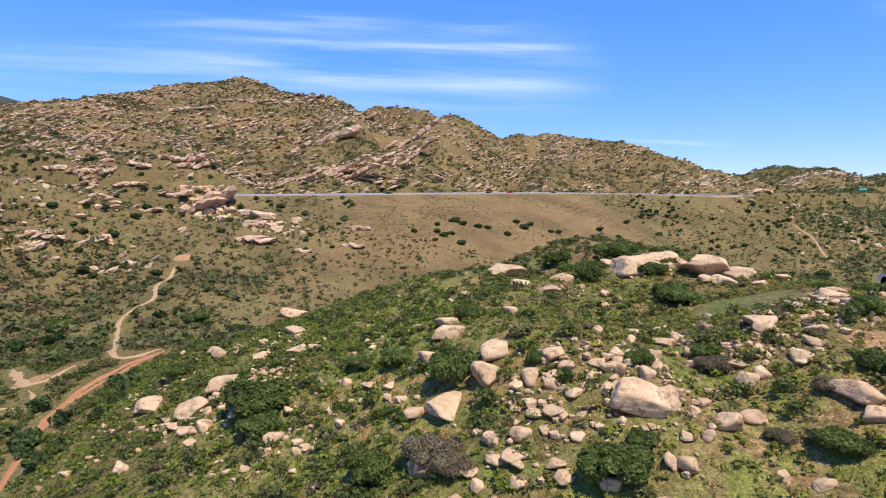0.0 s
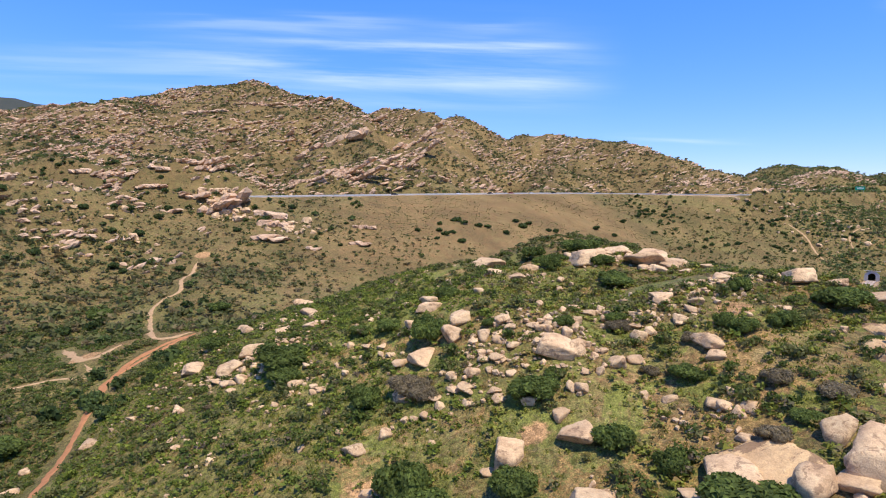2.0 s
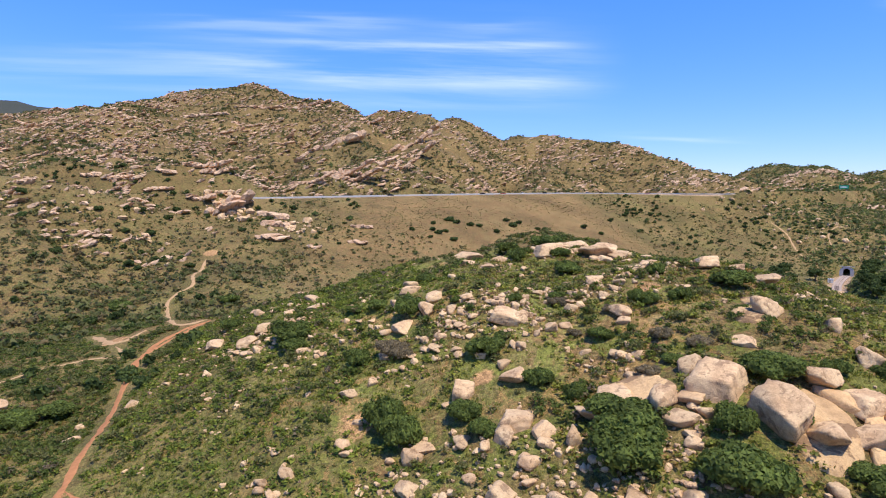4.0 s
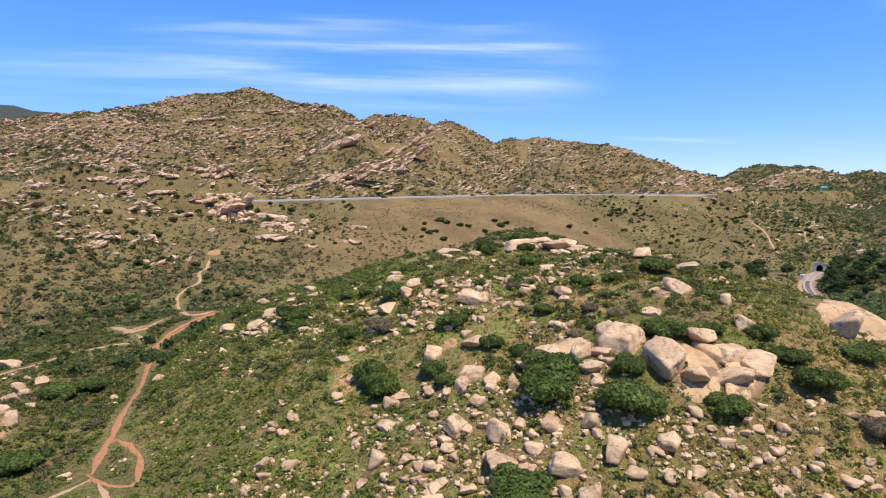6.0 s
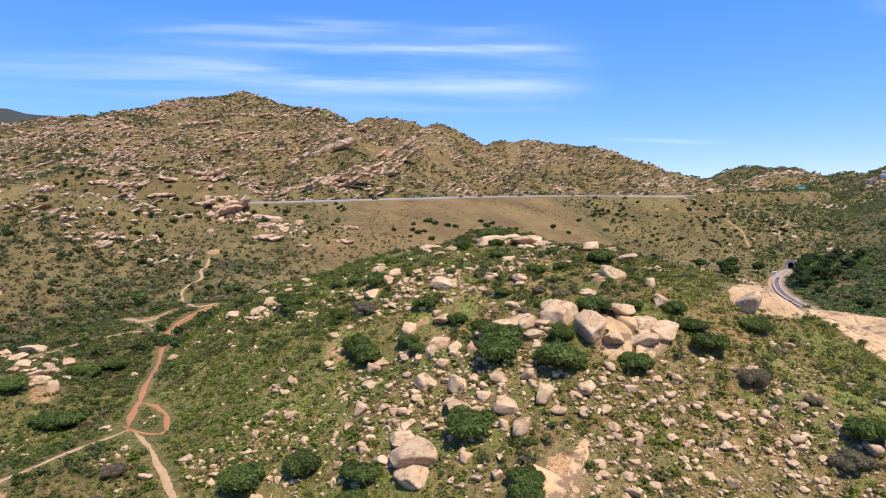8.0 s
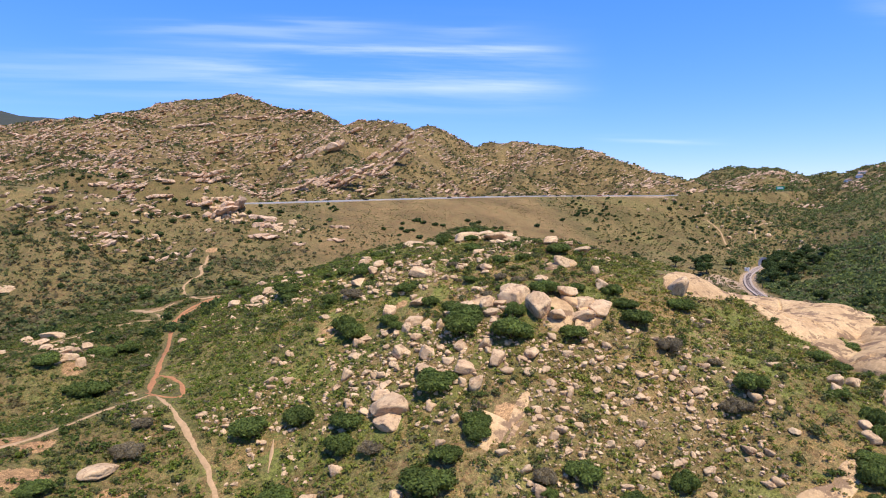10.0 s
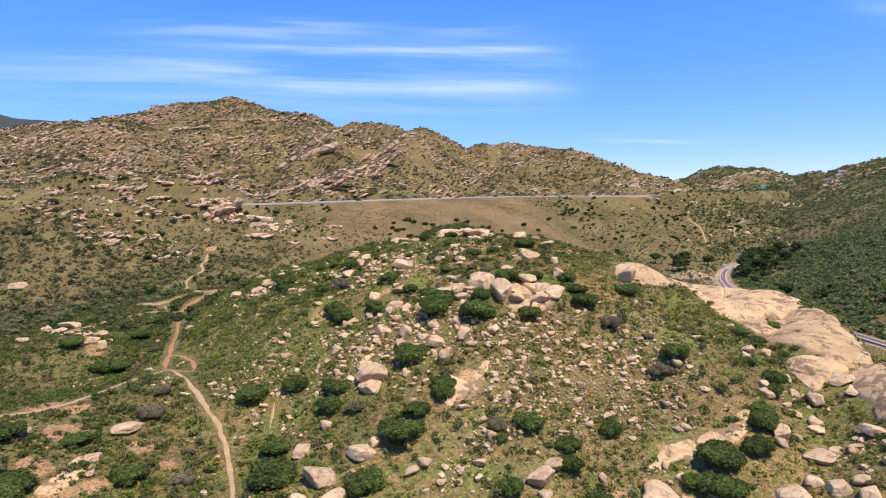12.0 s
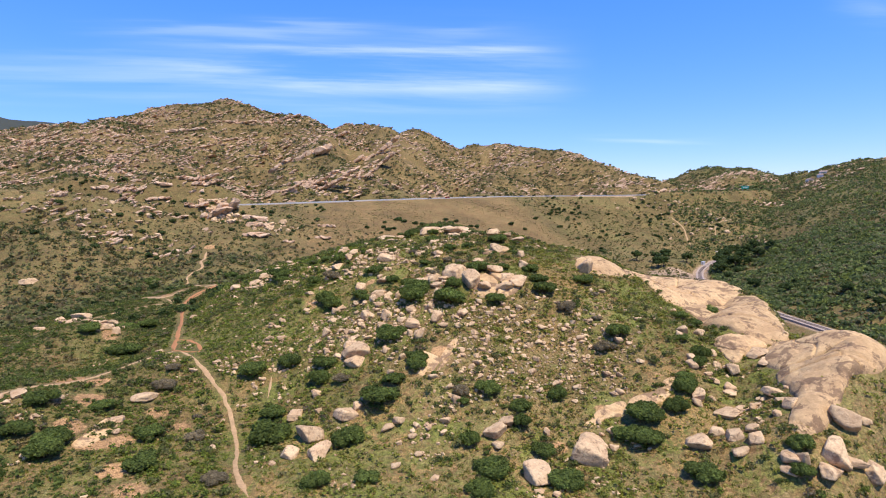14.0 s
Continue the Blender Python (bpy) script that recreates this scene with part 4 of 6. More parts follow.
# ---- boulders on the near hill ----
BOULDER_MESHES = [mesh_of("boulder", *boulder_shape(40 + k, 4 if k < 6 else 3), SANDSTONE) for k in range(14)]
ROCKS_A = [(25.7, 37.5, 1.5, 0.7), (16.7, 40.3, 1.6, 1), (31.7, 41.1, 2, 0.9), (20, 42.1, 1.1, 0.9), (8.8, 42.3, 1.6, 0.7), (2.9, 42.4, 1.2, 0.9),
           (22.3, 43.6, 2.4, 1.3), (24.4, 44.2, 2, 1), (10.6, 44, 1.3, 0.6), (39.7, 16.6, 5.7, 4.6), (4.5, 44.1, 1.8, 0.6), (15.9, 45.4, 4.4, 2.6),
           (17.9, 45.7, 2.5, 1.7), (31.5, 16.7, 1.8, 0.7), (8.4, 45.3, 1.1, 0.5), (6.5, 45.5, 1.8, 1), (-1.4, 45.5, 1.8, 1.8), (9.9, 46.1, 1.2, 0.6)]
ROCKS_B = [(4.2, 46, 1.4, 0.9), (13.7, 46.3, 0.8, 0.7), (31.5, 19, 3.7, 1.2), (22.7, 47.6, 1.4, 0.5), (14.8, 48.1, 1.4, 0.7), (8.6, 47.8, 0.8, 0.5),
           (11.3, 48.2, 1.9, 0.7), (26.1, 48.5, 2.4, 1.4), (12.3, 48.6, 1, 0.6), (36, 21.6, 6, 3.4), (27.5, 49, 1.4, 1), (31.1, 49.1, 1.4, 0.5),
           (12.9, 49.1, 0.9, 0.7), (32.9, 21.2, 2.9, 0.9), (9.6, 49.6, 1.5, 1), (20.9, 20.8, 2, 2), (30.2, 21.7, 3, 2.5), (18.2, 21.3, 2, 0.8)]
ROCKS_C = [(8.1, 51.2, 2.3, 1.2), (26.4, 51.1, 2, 0.7), (33.2, 51.3, 1.8, 0.7), (11.2, 51.2, 1.5, 0.8), (14, 51.2, 1.5, 0.6), (0.3, 52, 4.5, 1.4),
           (18.1, 23.3, 3.1, 1.5), (23.6, 24.2, 3.6, 1.1), (4.5, 53.1, 3.1, 2.1), (10.4, 53.2, 2.1, 1.1), (13.8, 23.9, 2.9, 2), (25.8, 25.4, 5.2, 1.6),
           (34.5, 26.1, 2.7, 2.2), (15.4, 26.3, 4.8, 1.7), (5.3, 56.3, 3, 1.9), (31.5, 56.7, 3.8, 1.2), (-3.6, 56.1, 0.8, 0.4), (4.5, 27.9, 3.1, 0.9)]
ROCKS_D = [(22.4, 58.2, 2.6, 0.8), (43.2, 30.4, 3.4, 1), (29.1, 29.4, 1.5, 0.6), (-8.1, 58.4, 0.9, 0.6), (24.6, 59.3, 2, 0.8), (-5.3, 59, 1.4, 0.4),
           (-4.4, 29.5, 1.8, 0.7), (-9.4, 59, 0.8, 0.5), (-1.3, 60.2, 2.1, 1.6), (41.4, 61.2, 3, 1), (-7.5, 60.4, 1.8, 0.6), (-5.3, 30.9, 1.8, 0.8),
           (9.5, 31.7, 1.4, 0.6), (-13.7, 31.6, 1.5, 0.8), (-34.7, 61.2, 2.1, 1.4), (15.8, 34.3, 4.3, 1.4), (28.9, 34.5, 2.2, 0.9), (42.2, 0.1, 1.5, 0.7)]
ROCKS_E = [(9.7, 34.7, 3.9, 2.8), (7.4, 33.8, 1.5, 0.6), (-11.2, 62.9, 0.9, 0.5), (26.4, 0.7, 2.8, 2.8), (-3.9, 34.1, 1.6, 0.7), (30.7, 35.3, 1, 0.6),
           (0.9, 64.9, 3.8, 1.1), (52.1, 2.2, 1.3, 0.7), (-29.1, 64.8, 2.6, 0.8), (47.8, 2.6, 1.5, 0.8), (22.1, 66.1, 2.9, 1), (14.9, 37, 1.9, 1),
           (32.2, 3.4, 2.6, 1.1), (38.9, 3.8, 2.3, 0.7), (55.4, 3.8, 2.3, 0.7), (0.9, 67.6, 3, 1.1), (24.9, 4.9, 3.6, 2.4), (-19.4, 67.4, 3.3, 1)]
ROCKS_F = [(60, 4.4, 1.3, 0.7), (50.1, 4.4, 1.3, 1), (30.5, 5.6, 3.2, 2.9), (2.1, 38.4, 0.9, 0.7), (10.1, 5.6, 4, 1.2), (34.5, 5.8, 1.3, 1.2),
           (59, 6, 1.4, 0.7), (-6, 39.6, 2.4, 1.1), (49, 6.4, 1.7, 1), (36.9, 6.7, 2.7, 1.6), (45.3, 6.5, 1, 0.7), (-30.9, 69.7, 4.1, 2.1),
           (-2.9, 40.6, 1.4, 1), (65.1, 7.4, 1.7, 0.7), (18.5, 8.2, 4.8, 1.4), (44.3, 8.2, 1.1, 0.7), (50.8, 8.6, 1, 1), (-12.2, 41.6, 1.1, 0.7)]
ROCKS_G = [(36.1, -6.1, 1.4, 0.7), (48.1, 8.9, 1.4, 0.8), (-0.9, 42.2, 1.1, 0.7), (39, -5.9, 1.5, 0.8), (22.1, 9.3, 2.5, 1.1), (22.7, -5.3, 1.6, 1.2),
           (18.1, -5.3, 1.3, 0.6), (29.1, 10.4, 2.9, 1.7), (-8.2, 43.1, 1, 0.6), (41.3, 10.5, 2.1, 1.1), (35.8, -4.5, 1.9, 1.1), (24.5, 11.4, 2.9, 1.7),
           (-28.1, 74.5, 5.1, 1.5), (12.2, -1.8, 5.8, 1.8), (56.3, 12.3, 1.5, 0.7), (47.4, -2.6, 1.2, 0.7), (-1.9, 46.2, 1.6, 1.6), (18.5, 13.3, 3.7, 2.2)]
ROCKS_H = [(50.7, -1.9, 1.5, 0.8), (12.1, 13.3, 2.2, 1.1), (47.9, 15, 4.9, 2), (43.1, 15.3, 5.6, 1.7), (63.8, -1.3, 1.3, 0.7), (42, -1, 1.5, 1.4),
           (6.8, 13.6, 2.3, 1.1), (55.1, -0.7, 1.4, 0.7), (11.5, 1.3, 6.8, 3.4), (-39.5, 77, 4.2, 1.2), (49.2, -0.2, 1.4, 0.7), (-16.9, 77.6, 2.3, 0.7),
           (51.7, 16.5, 5.3, 2.8), (2.9, 15.1, 2.7, 2.7), (-19.9, 78.6, 3.5, 1), (13.2, 16.3, 3.8, 1.7), (24.3, 2.4, 1.6, 1.5), (-25.5, 80.4, 3.1, 0.9)]
ROCKS_I = [(49.3, 19.2, 4.7, 1.4), (57.5, 54, 4.7, 1.7), (23.1, 81.5, 1.7, 0.8), (82.9, -39.1, 3.2, 1.9), (16.1, 19.5, 2.4, 1.2), (48.3, 83.2, 3.6, 1.1),
           (15.3, 83.1, 3.2, 1), (66.7, 5, 1.3, 0.6), (46.8, 22, 5.5, 2), (47.5, 5.7, 1.6, 1.2), (42.9, 84.6, 4.9, 1.5), (84, -36.3, 2.3, 1.5),
           (3.4, 22.4, 3.3, 1.1), (39.1, 87.3, 7.5, 2.2), (55.4, 58.3, 3.8, 1.1), (11.7, 86.4, 3.8, 1.1), (81.2, -35.5, 3.8, 1.4), (-54.7, 54.6, 2.9, 1.7)]
ROCKS_J = [(50.4, 59.3, 5, 1.6), (75.2, -34.1, 5.1, 2), (92.1, -33.9, 3.4, 2.1), (89.7, -47.7, 4.3, 1.8), (29.2, 89.8, 7.7, 2.3), (-34, 88.1, 3.4, 1.1),
           (55.6, 26.6, 3.4, 2.4), (60.9, 11.3, 1.7, 0.8), (79.7, -32.4, 3, 1.7), (63.8, 11.8, 2.3, 0.8), (84.1, -46, 2.6, 1.1), (91.7, -45.5, 4.8, 3.6),
           (97.8, -45.9, 4.4, 2.8), (18.5, 90.9, 4.4, 1.3), (94.7, -45.8, 3.5, 1.6), (61.5, -31.4, 1.6, 0.9), (58.5, -30.2, 5.3, 2.5), (86.6, -45.7, 2.2, 2.2)]
ROCKS_K = [(8.1, -28.2, 5.3, 2.5), (92.3, -30.7, 2.1, 1.1), (85, -44.6, 3, 1.4), (5.2, 91.8, 4, 1.3), (2.8, -27.5, 3.6, 2), (40.8, -28.6, 2.7, 1.1),
           (-23.7, 92, 3.6, 1.1), (40.8, -25.9, 4.6, 2.4), (84.7, -26.5, 4.6, 1.6), (97.6, -40.4, 5.5, 3.3), (79.8, -40, 2.8, 1.4), (55.6, 33.7, 2.3, 1.9),
           (94.4, -25.3, 3.7, 1.1), (46.4, -37.3, 6.1, 3.4), (88.3, -25.4, 2.4, 0.9), (-50.4, 65.3, 3.6, 1.1), (43.1, -23.8, 3.3, 1.8), (60.9, -24.7, 1.4, 1.3)]
ROCKS_L = [(101.3, -39.3, 2.3, 1.4), (28.4, 97.7, 3.8, 1.1), (28.3, -23.5, 1.5, 0.9), (20.2, -22.5, 2.7, 1.4), (29.2, -36.5, 1.7, 0.8), (5.5, -20.5, 5.9, 2.9),
           (80.5, -23.1, 2.5, 1.7), (38.2, 99.8, 5.7, 1.7), (22.4, -21.2, 2.9, 1.4), (56.5, -33.9, 6.3, 4.6), (83.9, -21.5, 2, 1.1), (22.4, -32.8, 1.8, 0.9),
           (-62, 37.8, 3.2, 1.8), (12, -16.9, 5, 1.5), (34.1, -18.1, 2, 1.9), (-65.2, 38.8, 4, 1.4), (89.3, -18.5, 2.8, 1.4), (13.9, -16.2, 2, 1.5)]
ROCKS_M = [(-46.3, 102.8, 2.5, 1.1), (-46.7, -13.9, 3, 1.4), (-14.1, 27, 2, 1.1), (-11.2, 27.8, 2.6, 1.2), (32.5, -14.7, 1.8, 1.4), (51.5, -15, 1.6, 1),
           (87.8, -14.9, 2.5, 0.9), (62.6, -27.4, 2.5, 1), (0.7, -11.5, 3.7, 1.4), (73.4, 32.1, 4.7, 4.4), (50.7, -26.1, 1.9, 1.2), (-68.2, 45.6, 3.8, 2.3),
           (84.7, -11.8, 2.6, 1.8), (11.8, 112, 8, 2.4), (20.4, -9.3, 1.7, 1), (46.3, -9.8, 1.7, 1), (37.7, -9.1, 1.7, 1.1), (50.8, -9.2, 1.7, 1.1)]
ROCKS_N = [(4.3, -7.5, 2.4, 1.6), (-32.9, -5.6, 5.5, 1.6), (100.5, -8.5, 4.9, 1.8), (-65.4, 35.7, 2.3, 0.9), (81.4, -21.4, 3.1, 2.2), (49.3, 38, 4.4, 3),
           (-34.2, -16.3, 3.4, 1), (-53.9, -15.2, 3.4, 1.4), (-67.1, 40.1, 3.7, 1.3), (61.5, -3, 1.8, 0.9), (-72.7, 41.5, 3.2, 1.4), (90.1, -16.8, 2.3, 1.6),
           (86.8, -1.3, 2.8, 1.8), (54.1, -0.4, 2.1, 1.1), (32.2, 44.1, 4.1, 1.2), (99.9, -13, 3.6, 1.2), (94, -11.6, 3.6, 2.5), (85.8, -9.4, 2.4, 1.7)]
ROCKS_O = [(91.8, -8.8, 2.5, 1.4), (94.4, 5.9, 3, 1.7), (92.6, -4.7, 2.5, 1.5), (-80.8, 66.7, 3, 1.6), (88.6, 2.6, 3.2, 2.1), (-59.3, 64.2, 2, 1),
           (3.6, 26.9, 2.8, 1.7), (-83.3, 68.6, 3.6, 2.6), (-98.5, 78.2, 4.8, 1.8), (-44.6, 176.7, 9.4, 2.8), (-104.6, 70.6, 4.1, 1.1), (-81.1, 72.1, 3.5, 2.2),
           (-102.7, 80.4, 3, 1.2), (-99.3, 85.9, 7, 2), (-164.8, 155.7, 7.5, 2.5), (-21.2, 85.9, 1.7, 1), (-106.2, 83.9, 4.1, 2), (22.3, 78.6, 1.5, 0.8)]
ROCKS_P = [(-92.3, 71.8, 3.8, 1.8), (24.8, 65.1, 1.9, 0.9), (-26.5, 63.6, 1.9, 1.1), (-10.2, 62.1, 1.2, 0.7), (-27.2, 61.2, 1.5, 0.9), (15.7, 57.8, 1.3, 0.8),
           (-5.2, 57.4, 1.1, 0.7), (13, 53.3, 0.6, 0.4), (23.1, 52.3, 1.1, 0.7), (16, 52.2, 1.5, 0.9), (15.8, 51.3, 1.1, 0.7), (38.4, 47.8, 1.1, 0.6),
           (36.8, 46.9, 0.9, 0.5), (21.2, 45.7, 1, 0.6), (23.6, 38.5, 1.1, 0.7), (31.1, 32.6, 1.6, 1), (4.6, 5.5, 1.7, 1), (63.2, 4.7, 1.6, 1)]
ROCKS_Q = [(18.9, -1.2, 2, 1.2), (5.5, -12.7, 1.6, 1), (14.7, -14.1, 0.9, 0.5), (32.9, -16.5, 1.4, 0.8), (89.3, -34.5, 1.6, 1)]
ROCKS_CREST_A = [(41, 58.1, 2.3, 0.7), (43.5, 63.5, 2.5, 0.7), (43.8, 79.3, 2.6, 0.8), (40.1, 81.3, 3.9, 1.2), (38, 83, 2.9, 0.9), (45.4, 85.9, 3.3, 1),
                 (41.3, 87.5, 3.6, 1.1), (37.6, 88.9, 3.6, 1.1), (33, 89.5, 3.5, 1), (28.1, 91.2, 3.5, 1.1), (32, 92.9, 4.9, 1.5), (39.2, 96, 3.7, 1.1),
                 (42.4, 92.1, 5.8, 1.7), (29.7, 92.7, 4.7, 1.4), (35.9, 96.7, 6, 1.8)]
ROCKS = ROCKS_CREST_A + ROCKS_A + ROCKS_B + ROCKS_C + ROCKS_D + ROCKS_E + ROCKS_F + ROCKS_G + ROCKS_H + ROCKS_I + ROCKS_J + ROCKS_K + ROCKS_L + ROCKS_M + ROCKS_N + ROCKS_O + ROCKS_P + ROCKS_Q
for i, (x, y, w, h) in enumerate(ROCKS):
    rs = np.random.RandomState(900 + i)
    big = w > 3.0
    ob = new("boulder", BOULDER_MESHES[rs.randint(6) if big else 6 + rs.randint(8)])
    tall = max(0.24 * w, 0.7 * h)
    ob.matrix_world = Matrix.Translation((x, y, high(x, y) + 0.25 * tall)) @ Matrix.Rotation(rs.uniform(0, math.tau), 4, "Z") @ Matrix.Rotation(rs.uniform(-0.2, 0.2), 4, "X") @ Matrix.Diagonal((w * 0.54, w * rs.uniform(0.42, 0.56), tall, 1))
    words = "large tan sandstone boulder lying among green brush" if big else "small pale sandstone boulder on the grassy hill" if w < 1.4 else "tan weathered sandstone boulder on the brushy hill"
    tagged(ob, words, "boulder", "boulders on the near hill")


def dome(outline, rise, seed):
    """A swelling of bare rock out of the slope, inside an outline on the plan, with a rim that runs down into the ground."""
    rim = np.array(curve_points([(*p, 0) for p in outline + outline[:1]], 1.0))[:, :2]
    mid = rim.mean(0)
    ang, rad = np.arctan2(rim[:, 1] - mid[1], rim[:, 0] - mid[0]), np.hypot(rim[:, 0] - mid[0], rim[:, 1] - mid[1])
    slots = np.linspace(-math.pi, math.pi, 61)[:-1]
    gap = np.abs((ang[None] - slots[:, None] + math.pi) % math.tau - math.pi)
    most = np.array([rad[g < 0.12].max() if (g < 0.12).any() else rad[g.argmin()] for g in gap])
    most = (np.roll(most, 1) + 2 * most + np.roll(most, -1)) / 4
    n = 90 if rise > 0.9 else 30
    T, R = np.meshgrid(np.linspace(-math.pi, math.pi, 2 * n + 21), np.linspace(0.0, 1.1, n))
    reach = np.interp(T, slots, most, period=math.tau)
    reach = reach * (1 + 0.3 * (fbm(8 * np.cos(T), 8 * np.sin(T), 4, 65 + seed, 3) - 0.5))
    X, Y = mid[0] + R * reach * np.cos(T), mid[1] + R * reach * np.sin(T)
    body = rise * (1 - R ** 6) - 3.0 * np.maximum(R - 0.93, 0) / 0.17
    shelf = fbm(X + 0.4 * Y, Y * 0.5, 11, 60 + seed, 3) * 5
    steps = 0.3 * rise * (np.floor(shelf) + smooth(shelf % 1, 0.75, 1.0) - 2.2) / 2.2
    pits = 0.55 * (fbm(X, Y, 7, 50 + seed, 5) - 0.5) * min(1, rise) - 0.35 * min(1, rise) * smooth(fbm(X, Y, 7, 55 + seed, 2), 0.62, 0.72)
    pits = pits + 0.22 * (fbm(X, Y, 1.7, 71 + seed, 3) - 0.5) * min(1, rise)
    joint = np.abs(((0.55 * X + 0.83 * Y) / 17 + 0.9 * fbm(X, Y, 16, 58 + seed, 3)) % 1 - 0.5)
    seam = np.abs(((0.9 * X - 0.42 * Y) / 26 + 0.9 * fbm(X, Y, 16, 59 + seed, 3)) % 1 - 0.5)
    pits = pits - 0.6 * min(1, rise) * (smooth(-joint, -0.03, -0.008) + smooth(-seam, -0.02, -0.005))
    me = grid_mesh("slab", X, Y, land(X, Y) + body + (steps + pits) * smooth(1.05 - R, 0, 0.25))
    me.materials.append(SLICKROCK)
    me.flip_normals()
    return me


def outcrop(outlines, rise, words, seed):
    """Bare rock: one slab, or several that are parted by crevices."""
    if len(outlines) == 1:
        return tagged(new("rock_outcrop", dome(outlines[0], rise, seed)), words, "rock outcrop", "rock outcrops on the near hill")
    base = new("rock_outcrop")
    for k, outline in enumerate(outlines):
        part_mesh("slab", dome(outline, rise, seed + 20 * k), base)
    return tagged(base, words, "rock outcrop", "rock outcrops on the near hill")


SLICK = "broad smooth tan slickrock outcrop beside the railway"
LEDGE = "low bare tan sandstone ledge in the hillside"
outcrop([[(97, 66), (104, 71), (112, 63), (121, 48), (122, 33), (109, 28), (97, 25), (94.7, 31), (92, 39), (93, 52)], [(97, 24), (108, 26.5), (122, 32), (117, 10), (108.5, -2), (103, 2), (99, 11)], [(95.5, -9), (94.6, -4), (96.3, 2.4), (102, 1), (107, -2), (101, -6)]], 1.5, SLICK, 1)
outcrop([[(103, -6), (110, -1), (117, -3), (119.5, -12), (118, -21), (107, -21), (99, -18), (99, -13)], [(98.5, -19), (106, -22), (117.5, -22), (112, -28), (105, -31.5), (97, -37), (89, -42), (88, -40), (93, -36), (95, -29)]], 1.4, SLICK, 2)
outcrop([[(70, 33), (73, 39), (80, 46), (88, 48), (92, 42), (87, 35), (78, 31)]], 0.7, SLICK, 3)
outcrop([[(24.9, -11.3), (29, -9), (31.9, -5.9), (35.2, 0), (34.3, -5.1), (32.1, -8.5), (29.5, -11.6), (26.8, -12.4)]], 0.3, LEDGE, 4)
outcrop([[(57, -26), (61.7, -21.2), (67, -20.2), (67, -23.6), (62.2, -24.2)], [(67.5, -20.4), (72.5, -19.6), (79.7, -15.2), (78, -19.5), (73.5, -22.5), (67.6, -23.4)]], 0.35, LEDGE, 5)
outcrop([[(-36.4, -28.3), (-35.8, -15), (-33, -15.9), (-32.5, -21.7), (-34, -28)]], 0.4, LEDGE, 7)
outcrop([[(26, 29), (30.3, 28), (32.8, 24), (31, 21), (27.6, 22), (25, 25.8)]], 0.5, LEDGE, 8)
outcrop([[(39, 19), (44, 21), (47, 17), (44, 11.5), (40, 13)], [(45, 21), (50, 20), (53, 16), (50, 12.5), (46, 12), (48, 17)]], 0.6, LEDGE, 9)
outcrop([[(50, 46), (53, 46.5), (53.5, 41), (49, 35.7), (45.2, 35), (45.5, 37), (49, 39)]], 0.7, LEDGE, 10)


# ---- large shrubs ----
def shrub_thing(seed, leaves, mat, name="shrub", size=0.085, inner=2):
    rs = np.random.RandomState(seed)
    base = new(name)
    n = rs.randint(5, 9)
    lobes = [(0, 0, 0.5, 0.42)] + [(0.52 * math.cos(a), 0.52 * math.sin(a), rs.uniform(0.25, 0.55), rs.uniform(0.28, 0.44)) for a in np.linspace(0, math.tau, n, endpoint=False) + rs.uniform(0, 0.5, n)]
    core = []
    for lx, ly, lz, lr in lobes:
        V, F = ICO[inner]
        core.append((np.maximum(V * lr * 0.8 * np.array([1, 1, 0.8]) + (lx, ly, lz), (-9, -9, 0.02)), F))
    V, F = joined([leaf_cloud(rs, leaves, size, lobes, 0.85, 0.8)] + core)
    part_mesh("crown", mesh_of("crown", V, F, mat, True), base)
    bm = bmesh.new()
    for k in range(4):
        a = k * 1.6 + rs.uniform(0, 1)
        tube(bm, [(0.04 * math.cos(a), 0.04 * math.sin(a), -0.12), (0.2 * math.cos(a), 0.2 * math.sin(a), 0.2), (0.4 * math.cos(a), 0.4 * math.sin(a), 0.5)], [0.035, 0.026, 0.012], 6)
    part("stems", bm, BARK, base)
    return base


SHRUBS_A = [(12.7, 40.7, 5.7, 2.2), (15.2, 42.4, 2.5, 1.2), (35.3, 16.6, 4.4, 3.8), (35, 46.4, 2.7, 2.4), (-6, 47.1, 4.4, 3.7), (25.6, 20.5, 8.9, 2.8),
            (42.2, 23.2, 6.5, 3.6), (17.8, 51.3, 2.8, 1.7), (8.7, 53, 1.8, 1.7), (40.9, 55.4, 3.2, 2.5), (1.1, 55.8, 4.9, 4.2), (11.7, 26.4, 3.8, 2.6),
            (22.6, 28.3, 3.3, 2.9), (34, 29.1, 2.8, 1.2), (1.7, 29.9, 6.3, 5.3), (-18.8, 58.9, 5.2, 2.6), (18.9, 32.3, 4.2, 3), (-5, 62.8, 4.3, 2.2)]
SHRUBS_B = [(-9, 64.5, 3.8, 2), (19.7, 3.3, 7.9, 3.8), (47.6, 39.9, 2.7, 1.6), (28.4, 39.8, 4, 2.2), (3.3, 69.3, 4, 1.6), (26.1, -6.9, 5.1, 3.2),
            (34, 11.3, 8.8, 5.4), (36.1, 44.5, 3.5, 2.5), (45.4, 10.8, 5.7, 2.8), (40.9, 45, 3.5, 2.5), (31, 75.4, 5.8, 2.8), (72, -1.9, 5.9, 4.3),
            (58.5, 14.7, 6.7, 4.4), (24.9, 16.5, 7.9, 5.1), (51.1, 51.1, 6.8, 2.5), (4.7, 1.1, 6.1, 3.4), (41.9, 16.8, 2.3, 1.3), (-52.7, 79.9, 6.3, 2.9)]
